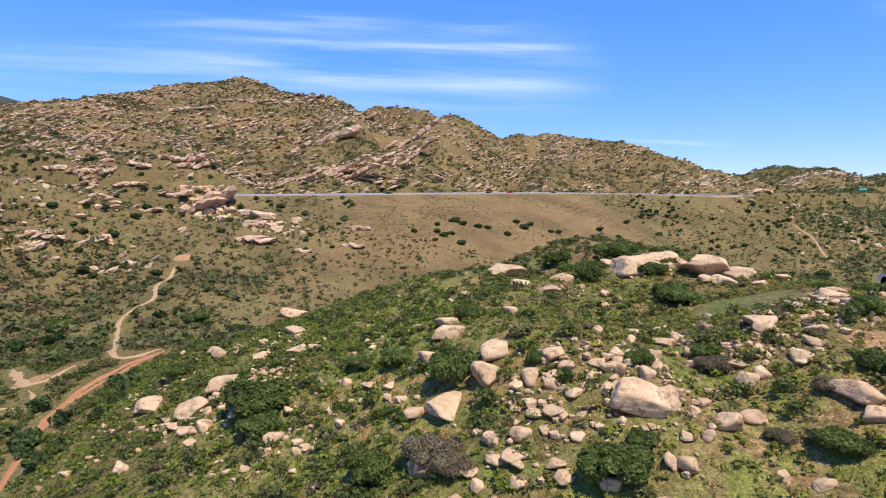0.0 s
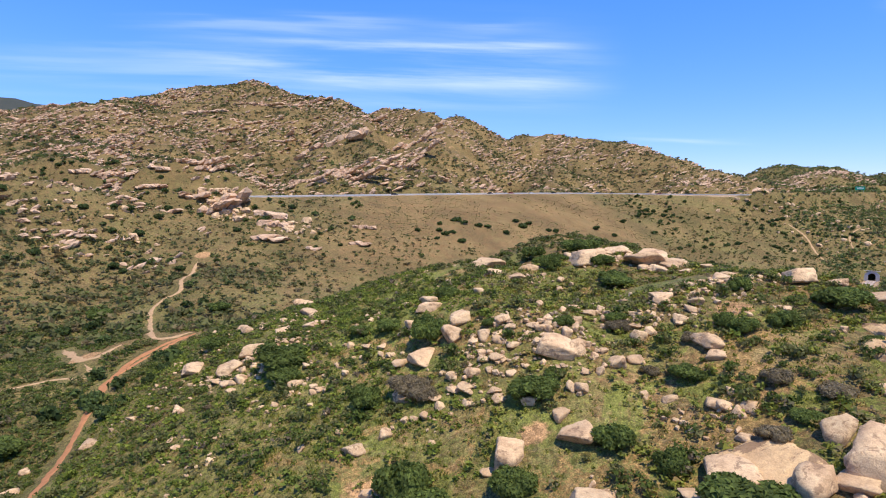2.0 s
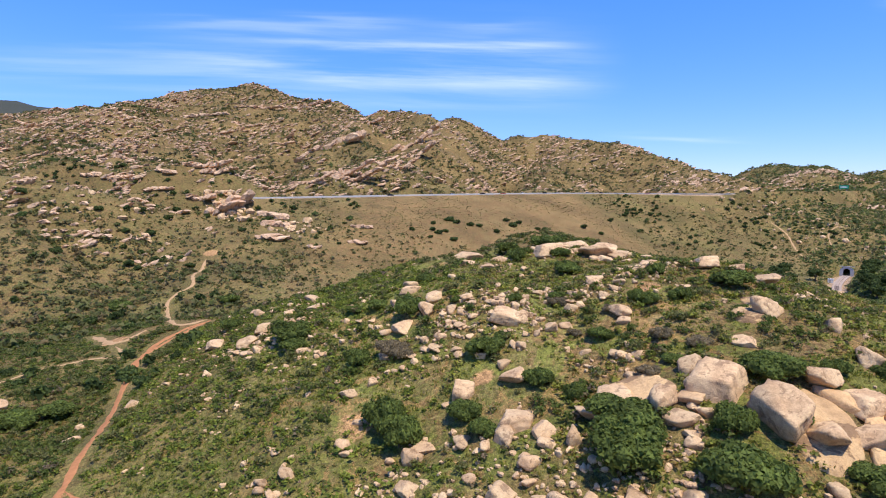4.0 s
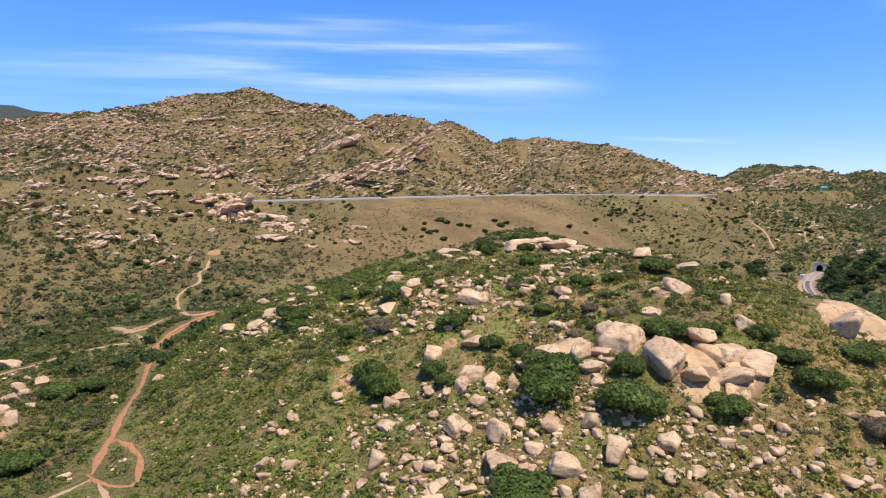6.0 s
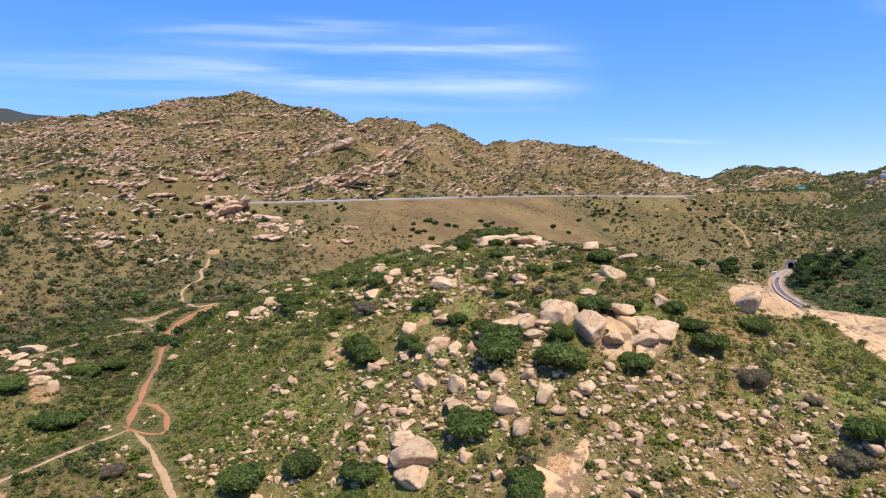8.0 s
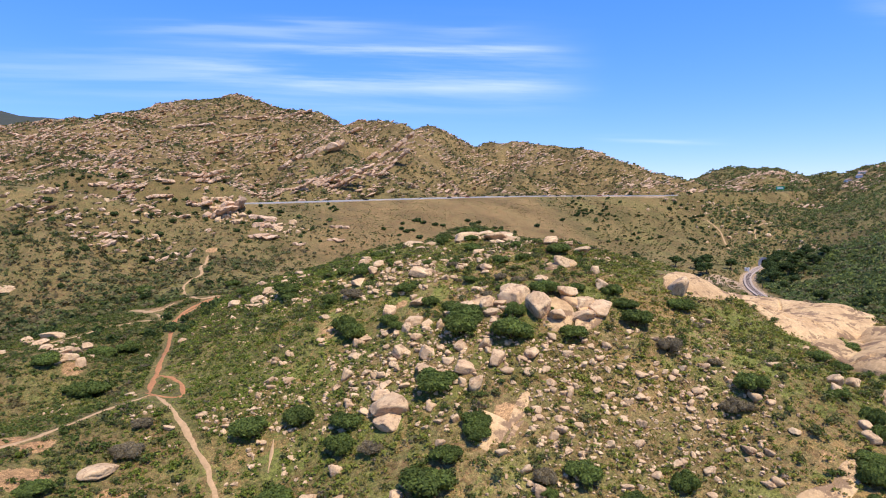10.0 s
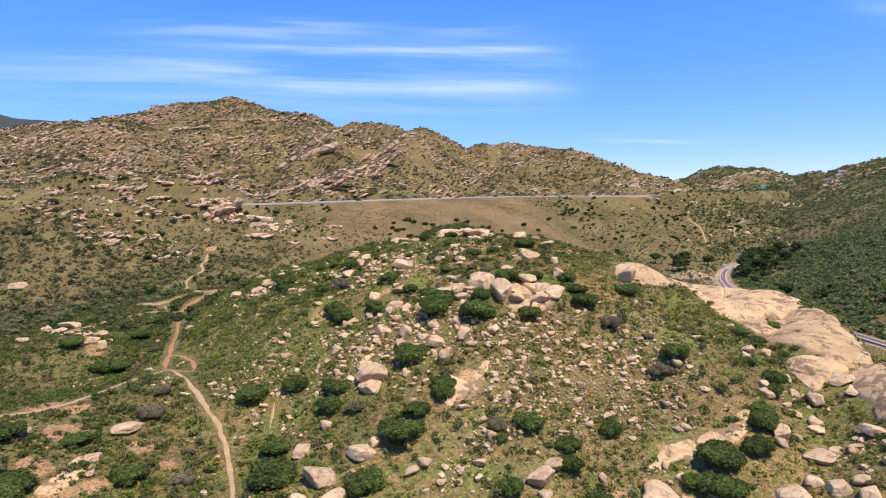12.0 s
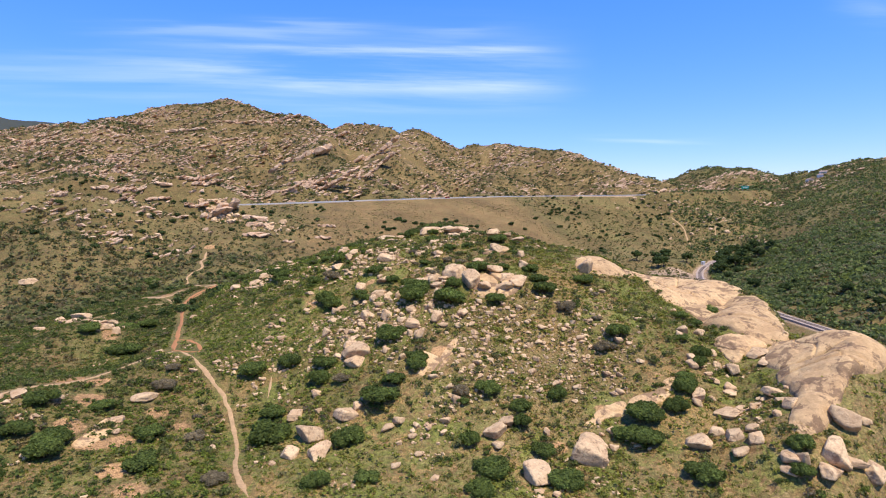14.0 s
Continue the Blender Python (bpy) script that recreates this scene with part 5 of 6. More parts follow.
SHRUBS_C = [(-12.8, 4.3, 7.1, 2.9), (58, 19.7, 5.5, 2.9), (46.5, -20, 4.8, 1.4), (-4.5, 5.3, 5.6, 3.9), (79.3, -19.7, 4.8, 4.8), (24.7, 54.2, 3.2, 1.7),
            (18.6, -16.1, 9.7, 3.6), (40.5, -16.1, 5.8, 4), (54.6, -16.9, 4.1, 3.5), (49.3, 23.2, 3.3, 2.6), (31.2, 86.5, 5, 1.5), (56.6, 25.1, 5.1, 2.9),
            (71.3, 25.3, 5.9, 3.2), (-38.8, -12.8, 5.1, 1.6), (85.7, -47, 4.3, 2.7), (21.2, -11.8, 5.2, 2), (67.1, -31, 7.8, 2.3), (48.9, -30.7, 4.8, 1.6)]
SHRUBS_D = [(-39.8, -27.5, 7, 3.2), (-29.7, 12.7, 2.6, 1.3), (-4.6, -9.5, 6.2, 2.3), (-53.3, 27.9, 8, 2.4), (64.3, -29.1, 5.3, 2.1), (26, -9.1, 4.9, 3.2),
            (87.4, -43.7, 4.5, 2.9), (72.8, -41.8, 6.7, 2.7), (36.4, -41, 5.4, 1.6), (35.9, -27.6, 4.1, 3.9), (24.6, 93.9, 4.5, 2), (9.6, 30.9, 4.5, 3),
            (69, -25.9, 8.2, 2.5), (50.7, -39.5, 6.4, 2.3), (9.6, -38.3, 5.5, 3.1), (13, -24.3, 6.9, 3.8), (88.7, -7.6, 4.6, 4.6), (46.2, -24.7, 4.2, 4.2)]
SHRUBS_E = [(17.8, -37.3, 4.7, 2.3), (75.7, -24.8, 5.1, 3.4), (4.4, -3.3, 5.7, 3.8), (-25.8, -20.4, 6.6, 2.4), (39, -35.1, 7.1, 2.9), (-3.2, -18.9, 9.6, 5.5),
            (-21.7, -32.3, 6.7, 2), (-38.5, -31.3, 6.8, 4.3), (86.4, -2.3, 3.9, 1.9), (-47.9, -16.6, 6.8, 3.9), (-67.5, 69.8, 7.8, 2.6), (-12.3, 1, 7.8, 4.6),
            (35.1, -18.4, 3, 2), (-46.2, -26.9, 6, 2.5), (81.4, -15.9, 4.1, 1.6), (-57, 28.1, 6.1, 1.9), (31.2, 78.8, 5.2, 2.6), (-65.4, 75.9, 8.3, 2.9)]
SHRUBS_F = [(86.2, -11.1, 3.7, 3.7), (-67.4, 34.1, 6.5, 3.5), (23.8, 111.8, 3.3, 2), (95.5, 10.6, 4.4, 2.2), (-39.2, 85.5, 5.6, 2.1), (22.5, 87.7, 3.9, 3.9),
            (80.8, -17.8, 4.5, 2.8), (-20.4, 63.1, 9.6, 2.9), (-72.3, 65.5, 8.7, 2.6), (92.5, 12.1, 5.1, 2.7), (-51.4, 70.2, 7.7, 6.9), (-48.6, 76.1, 10.7, 4.1),
            (105, 22.4, 5.6, 2.2), (-0.3, 33.4, 5.9, 5.4), (-86.7, 97.7, 9.3, 3), (22.2, 89.7, 4, 3.4), (31.9, 106.7, 9.7, 2.9), (23.5, 117.8, 6.1, 4.1)]
SHRUBS_G = [(-109.1, 163.6, 13.1, 4.2), (-69.6, 163.3, 8, 3.9)]
GREY_SHRUBS_A = [(25.3, 42, 2.5, 1.3), (1, 44.7, 3.9, 2.3), (31.1, 45.3, 2.7, 1.4), (24.5, 51.3, 3.3, 2.1), (30.8, 28, 3.3, 1.1), (38, 31.3, 3.5, 1.9),
                 (34.4, 34.6, 3.1, 2.1), (62.5, 8.7, 4.8, 3.9), (68.2, -4.8, 5.6, 2.2), (69.3, 5.2, 2.7, 1.2), (-32.1, 5.8, 4.1, 1.3), (35, -16.3, 3.7, 3.6),
                 (9.5, -6.1, 4.6, 2.4), (-7.7, -36.5, 4.7, 1.9), (72.4, 19.1, 2.8, 1), (-31, -1.2, 5.8, 1.9), (-17.8, -18.9, 4.8, 1.6), (-0.5, 46.7, 5.8, 2.5)]
SHRUBS = SHRUBS_A + SHRUBS_B + SHRUBS_C + SHRUBS_D + SHRUBS_E + SHRUBS_F + SHRUBS_G
GREY_SHRUBS = GREY_SHRUBS_A
DARK = [shrub_thing(300 + k, 2600, DARK_LEAF, size=0.088) for k in range(5)]
GREY = [shrub_thing(320 + k, 2600, GREY_LEAF, size=0.06) for k in range(2)]
for ob in DARK:
    tagged(ob, "dense rounded dark green shrub among sandstone boulders", "shrub", "large shrubs on the near hill")
for ob in GREY:
    tagged(ob, "grey-brown half-bare shrub on the brushy hillside", "shrub", "large shrubs on the near hill")
used = set()
for i, (x, y, w, h) in enumerate(SHRUBS + GREY_SHRUBS):
    rs = np.random.RandomState(500 + i)
    src = GREY[i % 2] if i >= len(SHRUBS) else DARK[rs.randint(5)]
    w = min(w, 8.5)
    if min(float(near_line(np.array([x]), np.array([y]), [(*p, 0) for p in pts])[0][0]) for pts, half, red in TRAILS) < (0.5 if x > -35 else 1.1) * w + 0.6:
        continue
    z = high(x, y)
    m = Matrix.Translation((x, y, z - 0.15)) @ Matrix.Rotation(rs.uniform(0, math.tau), 4, "Z") @ Matrix.Diagonal((w * 0.56, w * rs.uniform(0.5, 0.58), max(0.42 * w, 0.8 * min(h, 0.9 * w)), 1))
    if src.name in used:
        again(src, m)
    else:
        used.add(src.name)
        src.matrix_world = m

FILL_SHRUBS = [(-15, 311), (-3, 331), (-3, 317), (1, 313), (5, 343), (8, 345), (12, 342), (5, 319), (-4, 303), (10, 306), (21, 343), (27, 345), (47, 371), (51, 362), (56, 372), (38, 340), (69, 368), (74, 370), (85, 369), (138, 437), (160, 467), (196, 497), (216, 515), (120, 395), (108, 400)]
SLOPE_SHRUBS = [(-190, 228), (-203, 246), (-219, 354), (-207, 357), (-186, 361), (-196, 348), (-151, 244), (-142, 250), (-160, 206), (-135, 217), (-144, 273), (-141, 300), (-168, 251), (-159, 260), (-154, 264), (-150, 296), (-250, 537), (-288, 595), (-301, 573), (-259, 586), (-238, 399), (-350, 531), (-331, 542), (-372, 495), (-192, 204), (-187, 593), (-104, 273), (-83, 234)]
rs = np.random.RandomState(77)
kx, ky = rs.uniform(150, 400, 700), rs.uniform(370, 560, 700)
kd, kside, _ = near_line(kx, ky, FREEWAY)
on = (kx + 0.35 * (ky - 412) > 165 + 12 * (fbm(kx, ky, 40, 5, 2) - 0.5)) & (kside < 0) & (kd > 22) & (near_line(kx, ky, RAIL)[0] > 12) & (fbm(kx, ky, 45, 9, 3) + rs.uniform(-0.15, 0.15, 700) > 0.5)
KNOLL_SHRUBS = [(a, b) for a, b in zip(kx[on], ky[on])]
wx, wy = rs.uniform(-330, -50, 1400), rs.uniform(70, 420, 1400)
on = (wx > -0.74 * (wy + 135)) & (near_line(wx, wy, FREEWAY)[0] > 24) & (fbm(wx, wy, 45, 19, 3) + rs.uniform(-0.15, 0.15, 1400) > 0.53)
WEST_SHRUBS = [(a, b) for a, b in zip(wx[on], wy[on])]
MID = [shrub_thing(340 + k, 300, OAK_LEAF, size=0.22, inner=1) for k in range(4)]
for k, ob in enumerate(MID):
    tagged(ob, "round dark green shrub on the dry brown slope", "shrub", "lone shrubs on the far slopes")
for i, (x, y) in enumerate(FILL_SHRUBS + SLOPE_SHRUBS + KNOLL_SHRUBS[:66] + WEST_SHRUBS[:62]):
    rs = np.random.RandomState(700 + i)
    r = rs.uniform(2.0, 3.4) if i < 53 else rs.uniform(1.3, 3.0)
    m = Matrix.Translation((x, y, high(x, y) - 0.3)) @ Matrix.Rotation(rs.uniform(0, math.tau), 4, "Z") @ Matrix.Diagonal((r, r * rs.uniform(0.8, 1.1), r * rs.uniform(0.9, 1.3), 1))
    if i < 4:
        MID[i].matrix_world = m
    else:
        again(MID[i % 4], m)


rest = np.array(KNOLL_SHRUBS[66:] + WEST_SHRUBS[62:260])
rr = rs.uniform(1.3, 2.8, len(rest))
clumps = [leaf_cloud(np.random.RandomState(360 + k), 60, 0.4, [(0, 0, 0.5, 0.55), (0.4, 0.1, 0.4, 0.45), (-0.3, 0.35, 0.4, 0.45), (-0.1, -0.4, 0.4, 0.45)], 0.85, 0.4) for k in range(5)]
far_shrubs = scatter("slope_shrubs", clumps, np.stack([rest[:, 0], rest[:, 1], surface(rest[:, 0], rest[:, 1]) - 0.2], -1), np.stack([rr, rr, rr * 1.1], -1), rr * 9, OAK_LEAF)
tagged(far_shrubs, "round dark green shrubs dotted over the slopes", "shrubs", kind="stuff")


# ---- oaks by the railway ----
def oak(seed):
    rs = np.random.RandomState(seed)
    base = new("oak_tree")
    bm = bmesh.new()
    tube(bm, [(0, 0, -0.5), (0.1, 0, 1.2), (0.15, 0.1, 2.6)], [0.42, 0.32, 0.25], 9)
    part("trunk", bm, BARK, base)
    lobes = []
    for k in range(7):
        a = k * math.tau / 7 + rs.uniform(-0.3, 0.3)
        d, zt, lr = rs.uniform(1.4, 2.9), rs.uniform(3.2, 5.6), rs.uniform(1.3, 2.0)
        bm = bmesh.new()
        tube(bm, [(0.15, 0.1, 2.3), (0.5 * d * math.cos(a), 0.5 * d * math.sin(a), 0.5 * (2.4 + zt)), (d * math.cos(a), d * math.sin(a), zt)], [0.2, 0.13, 0.05], 6)
        part("limb", bm, BARK, base)
        lobes.append((d * math.cos(a), d * math.sin(a), zt, lr))
    lobes.append((0, 0, 5.8, 1.9))
    core = [(ICO[2][0] * np.array([lr * 0.7, lr * 0.7, lr * 0.55]) + (lx, ly, lz), ICO[2][1]) for lx, ly, lz, lr in lobes]
    V, F = joined([leaf_cloud(rs, 1000, 0.5, lobes, 0.8, 0.7)] + core)
    part_mesh("crown", mesh_of("crown", V, F, OAK_LEAF, True), base)
    return tagged(base, "spreading dark green oak tree beside the railway", "tree", "oaks by the railway")


OAKS = [oak(610 + k) for k in range(3)]
for i, (x, y, s) in enumerate([(212, 318, 1.3), (256, 300, 1.2), (218, 336, 1.2), (262, 318, 1.3), (270, 326, 1.3), (278, 338, 1.2), (286, 348, 1.3), (296, 356, 1.2), (262, 296, 1.4), (276, 314, 1.3), (286, 322, 1.2), (246, 286, 1.3), (250, 296, 1.4), (255, 306, 1.5), (244, 338, 1.2), (232, 352, 1.3), (248, 268, 0.9), (282, 300, 1.2), (270, 292, 1.0),
                              (205, 345, 1.2), (236, 258, 0.8), (296, 330, 1.3), (228, 180, 0.9), (224, 205, 1.0), (218, 322, 1.2), (240, 150, 0.9), (232, 120, 0.8), (298, 312, 1.1)]):
    if i >= 3 and float(near_line(np.array([x * 1.0]), np.array([y * 1.0]), RAIL)[0][0]) < 11:
        continue
    m = Matrix.Translation((x, y, high(x, y))) @ Matrix.Rotation(i * 1.7, 4, "Z") @ Matrix.Scale(s, 4)
    if i < 3:
        OAKS[i].matrix_world = m
    else:
        again(OAKS[i % 3], m)


# ---- houses on the far eastern ridge ----
def house(x, y, wide, long, tall, yaw):
    base = new("house")
    bm = bmesh.new()
    box(bm, 0, 0, tall / 2, wide, long, tall)
    part("walls", bm, WHITE_PAINT, base)
    bm = bmesh.new()
    v = [bm.verts.new(p) for p in ((-wide * 0.56, -long * 0.56, tall), (wide * 0.56, -long * 0.56, tall), (wide * 0.56, long * 0.56, tall), (-wide * 0.56, long * 0.56, tall), (0, -long * 0.56, tall + wide * 0.28), (0, long * 0.56, tall + wide * 0.28))]
    for f in ((0, 1, 4), (1, 2, 5, 4), (2, 3, 5), (3, 0, 4, 5), (0, 3, 2, 1)):
        bm.faces.new([v[k] for k in f])
    part("roof", bm, ROOF_TILE, base, "brown pitched roof")
    for off in (-0.28, 0.0, 0.28):
        bm = bmesh.new()
        box(bm, off * wide, -long * 0.5 - 0.03, tall * 0.55, 1.4, 0.08, 1.3)
        part("window", bm, CAR_GLASS, base, "dark window pane")
    base.matrix_world = pose(x, y, high(x, y) - 0.3, 0, 0, yaw)
    return tagged(base, "small white house with a brown roof on the ridge", "house", "houses on the ridge")


for x, y, yaw in ((592, 678, 20), (574, 676, -10), (606, 694, 35)):
    house(x, y, 7.5, 9, 3.4, yaw)


# ---- brush, stones and ledges too many to count ----
RS = np.random.RandomState(7)


def low_bush(seed, count, size):
    rs = np.random.RandomState(seed)
    lobes = [(rs.uniform(-0.45, 0.45), rs.uniform(-0.45, 0.45), rs.uniform(0.3, 0.55), rs.uniform(0.35, 0.6)) for _ in range(4)]
    return leaf_cloud(rs, count, size, lobes, 0.8, 0.35)


def points_in(n, x0, x1, y0, y1):
    return RS.uniform(x0, x1, n), RS.uniform(y0, y1, n)


def keep_clear(X, Y):
    """Off the trails, the track and the road."""
    ok = np.ones(len(X), bool)
    for pts, half, red in TRAILS:
        ok &= near_line(X, Y, [(*p, 0) for p in pts])[0] > half * 1.3 + 0.8 + 0.5 * smooth(Y, 30, 110)
    for x, y, r, s in BARE:
        ok &= (np.hypot(X - x, Y - y) > r * 0.65) | (RS.rand(len(X)) < 0.25)
    ok &= np.hypot((X - 36) / 6.5, (Y - 67.5) / 5) > 1
    return ok & (near_line(X, Y, RAIL)[0] > 7) & (near_line(X, Y, FREEWAY)[0] > 20)


def off_rocks(X, Y, f=0.42):
    ok = np.ones(len(X), bool)
    for x, y, w, h in ROCKS:
        ok &= np.hypot(X - x, Y - y) > w * f
    return ok


def lie(X, Y, dz=0.0):
    return np.stack([X, Y, surface(X, Y) + dz], -1)


# rock outcrops push the brush aside
def off_ledges(X, Y):
    ok = np.ones(len(X), bool)
    for x, y, rx, ry in ((108, 30, 13, 32), (104, 64, 8, 10), (108, -17, 11, 15), (96, -36, 8, 6), (80, 40, 9, 8), (31, -6, 3.5, 5), (68, -21.5, 9, 2.5), (29, 25, 3.5, 3.5), (46, 16, 6, 4.5), (50, 41, 3, 5)):
        ok &= (np.hypot((X - x) / rx, (Y - y) / ry) > 0.95) | (RS.rand(len(X)) < 0.07)
    return ok


# low brush on the near hill and in its valley
X, Y = points_in(74000, -125, 150, -58, 150)
thick = fbm(X, Y, 22, 41, 4) + 0.03 + 0.07 * smooth(X, 30, 60) + 0.13 * smooth(-X, -40, 30) + 0.08 * smooth(-X, 45, 80) + 0.10 * smooth(Y, 20, 80)
ok = ((Y < 104) | (X < 0)) & (thick + 0.05 * smooth(X, 14, 30) * smooth(Y, 8, 24) + 0.09 * smooth(-X, 6, 18) * smooth(Y, 0, 12) + RS.uniform(-0.2, 0.2, len(X)) > 0.44) & keep_clear(X, Y) & off_rocks(X, Y) & off_ledges(X, Y)
X, Y = X[ok], Y[ok]
R = 0.32 + 1.05 * RS.rand(len(X)) ** 2.2
near = [low_bush(800 + k, 20, 0.33) for k in range(8)]
sparse = [low_bush(808 + k, 14, 0.4) for k in range(8)]
west_side = X < -42 - 0.2 * Y + 8 * fbm(X, Y, 15, 43, 2)
flank = ~west_side & (X < 2 + 0.1 * Y + 14 * (fbm(X, Y, 18, 47, 3) - 0.5))
for name, sel, mat, words in (("low_brush", ~west_side & ~flank, BRUSH, "low grey-green and bright green brush over the near hill"), ("flank_brush", flank, FLANK_BRUSH, "bright green low brush on the hill's western flank"), ("valley_brush", west_side, VALLEY_BRUSH, "low dark olive brush on the valley floor")):
    r = R[sel]
    tagged(scatter(name, sparse if sel is west_side else near, lie(X[sel], Y[sel], -0.08), np.stack([r, r, r * RS.uniform(0.5, 0.95, len(r))], -1), RS.uniform(0, 6.28, len(r)), mat), words, "brush", kind="stuff")

# rounder shrubs that stand above it
X, Y = points_in(9000, -120, 130, -56, 150)
ok = (fbm(X, Y, 14, 45, 4) + 0.02 + 0.1 * smooth(Y, 20, 70) + 0.06 * smooth(-X, 0, 60) + 0.07 * smooth(X, 16, 34) * smooth(Y, 8, 22) + RS.uniform(-0.12, 0.12, len(X)) > 0.56) & keep_clear(X, Y) & off_rocks(X, Y, 0.5) & off_ledges(X, Y)
X, Y = X[ok], Y[ok]
R = 0.8 + 1.1 * RS.rand(len(X)) ** 1.6
round_ones = [low_bush(880 + k, 95, 0.185) for k in range(8)]
tagged(scatter("shrubbery", round_ones, lie(X, Y, -0.1), np.stack([R, R, R * RS.uniform(0.75, 1.1, len(R))], -1), RS.uniform(0, 6.28, len(R)), SHRUBBERY), "grey, olive and dark green shrubs over the near hill", "shrubs", kind="stuff")

# grass in tufts between it
X, Y = points_in(34000, -70, 115, -50, 110)
ok = (fbm(X, Y, 16, 51, 3) + RS.uniform(-0.2, 0.2, len(X)) > 0.42) & keep_clear(X, Y) & off_rocks(X, Y, 0.5) & off_ledges(X, Y)
X, Y = X[ok], Y[ok]
tufts = []
for k in range(5):
    rs = np.random.RandomState(860 + k)
    a = rs.uniform(0, 6.28, 6)
    root = np.stack([rs.uniform(-0.5, 0.5, 6), rs.uniform(-0.5, 0.5, 6), np.zeros(6)], -1)
    side = np.stack([np.cos(a), np.sin(a), 0 * a], -1) * 0.14
    tip = root + np.stack([rs.uniform(-0.4, 0.4, 6), rs.uniform(-0.4, 0.4, 6), rs.uniform(0.6, 1.1, 6)], -1)
    tufts.append((np.stack([root - side, root + side, tip], 1).reshape(-1, 3), np.arange(18).reshape(-1, 3)))
R = RS.uniform(0.2, 0.5, len(X))
tagged(scatter("grass", tufts, lie(X, Y, -0.02), np.stack([R * 1.6, R * 1.6, R], -1), RS.uniform(0, 6.28, len(R)), GRASS), "green and straw-coloured spring grass in tufts", "grass", kind="stuff")

# loose stones: fields of them on the hill's crown and south-east face
X, Y = points_in(60000, -60, 118, -58, 118)
field = 0.30 * smooth(-np.hypot((X - 14) / 14, (Y - 47) / 12), -1, -0.2) + 0.2 * smooth(-np.hypot((X - 48) / 26, (Y + 4) / 20), -1, -0.3) + 0.28 * smooth(-np.hypot((X - 24) / 24, (Y - 12) / 16), -1, -0.2)
field += 0.05 * smooth(-np.hypot((X - 66) / 30, (Y - 8) / 30), -1, -0.2) + 0.16 * smooth(-np.hypot((X - 0) / 26, (Y - 10) / 26), -1, -0.3) + 0.08 * smooth(-np.hypot((X - 86) / 13, (Y + 28) / 22), -1, -0.2) + 0.2 * smooth(-np.hypot((X + 27) / 14, (Y - 70) / 12), -1, -0.3) + 0.2 * smooth(-np.hypot((X - 33) / 14, (Y - 58) / 14), -1, -0.3) + 0.14 * smooth(-np.hypot((X - 36) / 14, (Y + 14) / 18), -1, -0.2)
ok = (field + 0.5 * fbm(X, Y, 9, 61, 4) + RS.uniform(-0.14, 0.14, len(X)) > 0.425) & keep_clear(X, Y) & off_rocks(X, Y, 0.4) & off_ledges(X, Y)
X, Y = X[ok][:17000], Y[ok][:17000]
R = 0.13 + 0.2 * RS.rand(len(X)) + 1.0 * RS.rand(len(X)) ** 4.2
small = [boulder_shape(120 + k, 2, 8, 0.06) for k in range(6)]
tiny = [boulder_shape(130 + k, 1, 6, 0.0) for k in range(6)]
STONE_MESHES = [mesh_of("stone", *boulder_shape(60 + k, 3, 9, 0.08), SANDSTONE) for k in range(8)]
for i in np.where(R > 0.66)[0][:290]:
    ob = new("stone", STONE_MESHES[i % 8])
    ob.matrix_world = Matrix.Translation((X[i], Y[i], high(X[i], Y[i]) + 0.2 * R[i])) @ Matrix.Rotation(i * 1.3, 4, "Z") @ Matrix.Diagonal((R[i], R[i] * 0.8, R[i] * (0.5 + 0.25 * (i % 3) / 2), 1))
    tagged(ob, "pale angular sandstone block lying in the grass", "stone", "stones on the near hill")
for name, sel, tm, words in (("stones", (R > 0.4) & (R <= 0.66), small, "pale loose sandstone stones strewn over the hill"), ("pebble_stones", R <= 0.4, tiny, "small pale stones in the grass of the hill")):
    r = R[sel]
    q = np.stack([r, r * RS.uniform(0.65, 1.0, len(r)), r * RS.uniform(0.5, 0.85, len(r))], -1)
    tagged(scatter(name, tm, lie(X[sel], Y[sel], 0.05) + np.stack([0 * r, 0 * r, 0.25 * r], -1), q, RS.uniform(0, 6.28, len(r)), SANDSTONE, True), words, "stones", kind="stuff")

# brush on the western slope, the valley head and the knoll by the freeway
X, Y = points_in(98000, -520, 460, 20, 560)
d = near_line(X, Y, FREEWAY)
face = (d[1] < 0) & (d[0] < 140) & (X > -65) & (X + 0.35 * (Y - 412) < 155)
seen = (X > -0.76 * (Y + 135)) & (X < 0.86 * (Y + 135) + 40) & ((Y > 125) | (X < -112))
ok = seen & keep_clear(X, Y) & (fbm(X, Y, 30, 71, 4) + 0.16 * smooth(-X, 30, 80) * smooth(-Y, -270, -210) + RS.uniform(-0.2, 0.2, len(X)) > np.where(face, 0.53, np.where(X < -120, 0.41, 0.41)))
X, Y = X[ok], Y[ok]
R = np.where((X > -60) & (X + 0.35 * (Y - 412) < 155) & (Y > 300), 0.4 + 0.5 * RS.rand(len(X)), 0.5 + 1.5 * RS.rand(len(X)) ** 2.6) * (1 + 0.6 * smooth(-Y, -270, -220) * smooth(-X, 40, 80))
mid = [low_bush(820 + k, 10, 0.54) for k in range(8)]
tagged(scatter("slope_brush", mid, lie(X, Y, -0.1), np.stack([R, R, R * RS.uniform(0.6, 1.0, len(R))], -1), RS.uniform(0, 6.28, len(R)), HILL_BRUSH), "scattered olive-green brush on the brown slopes", "brush", kind="stuff")

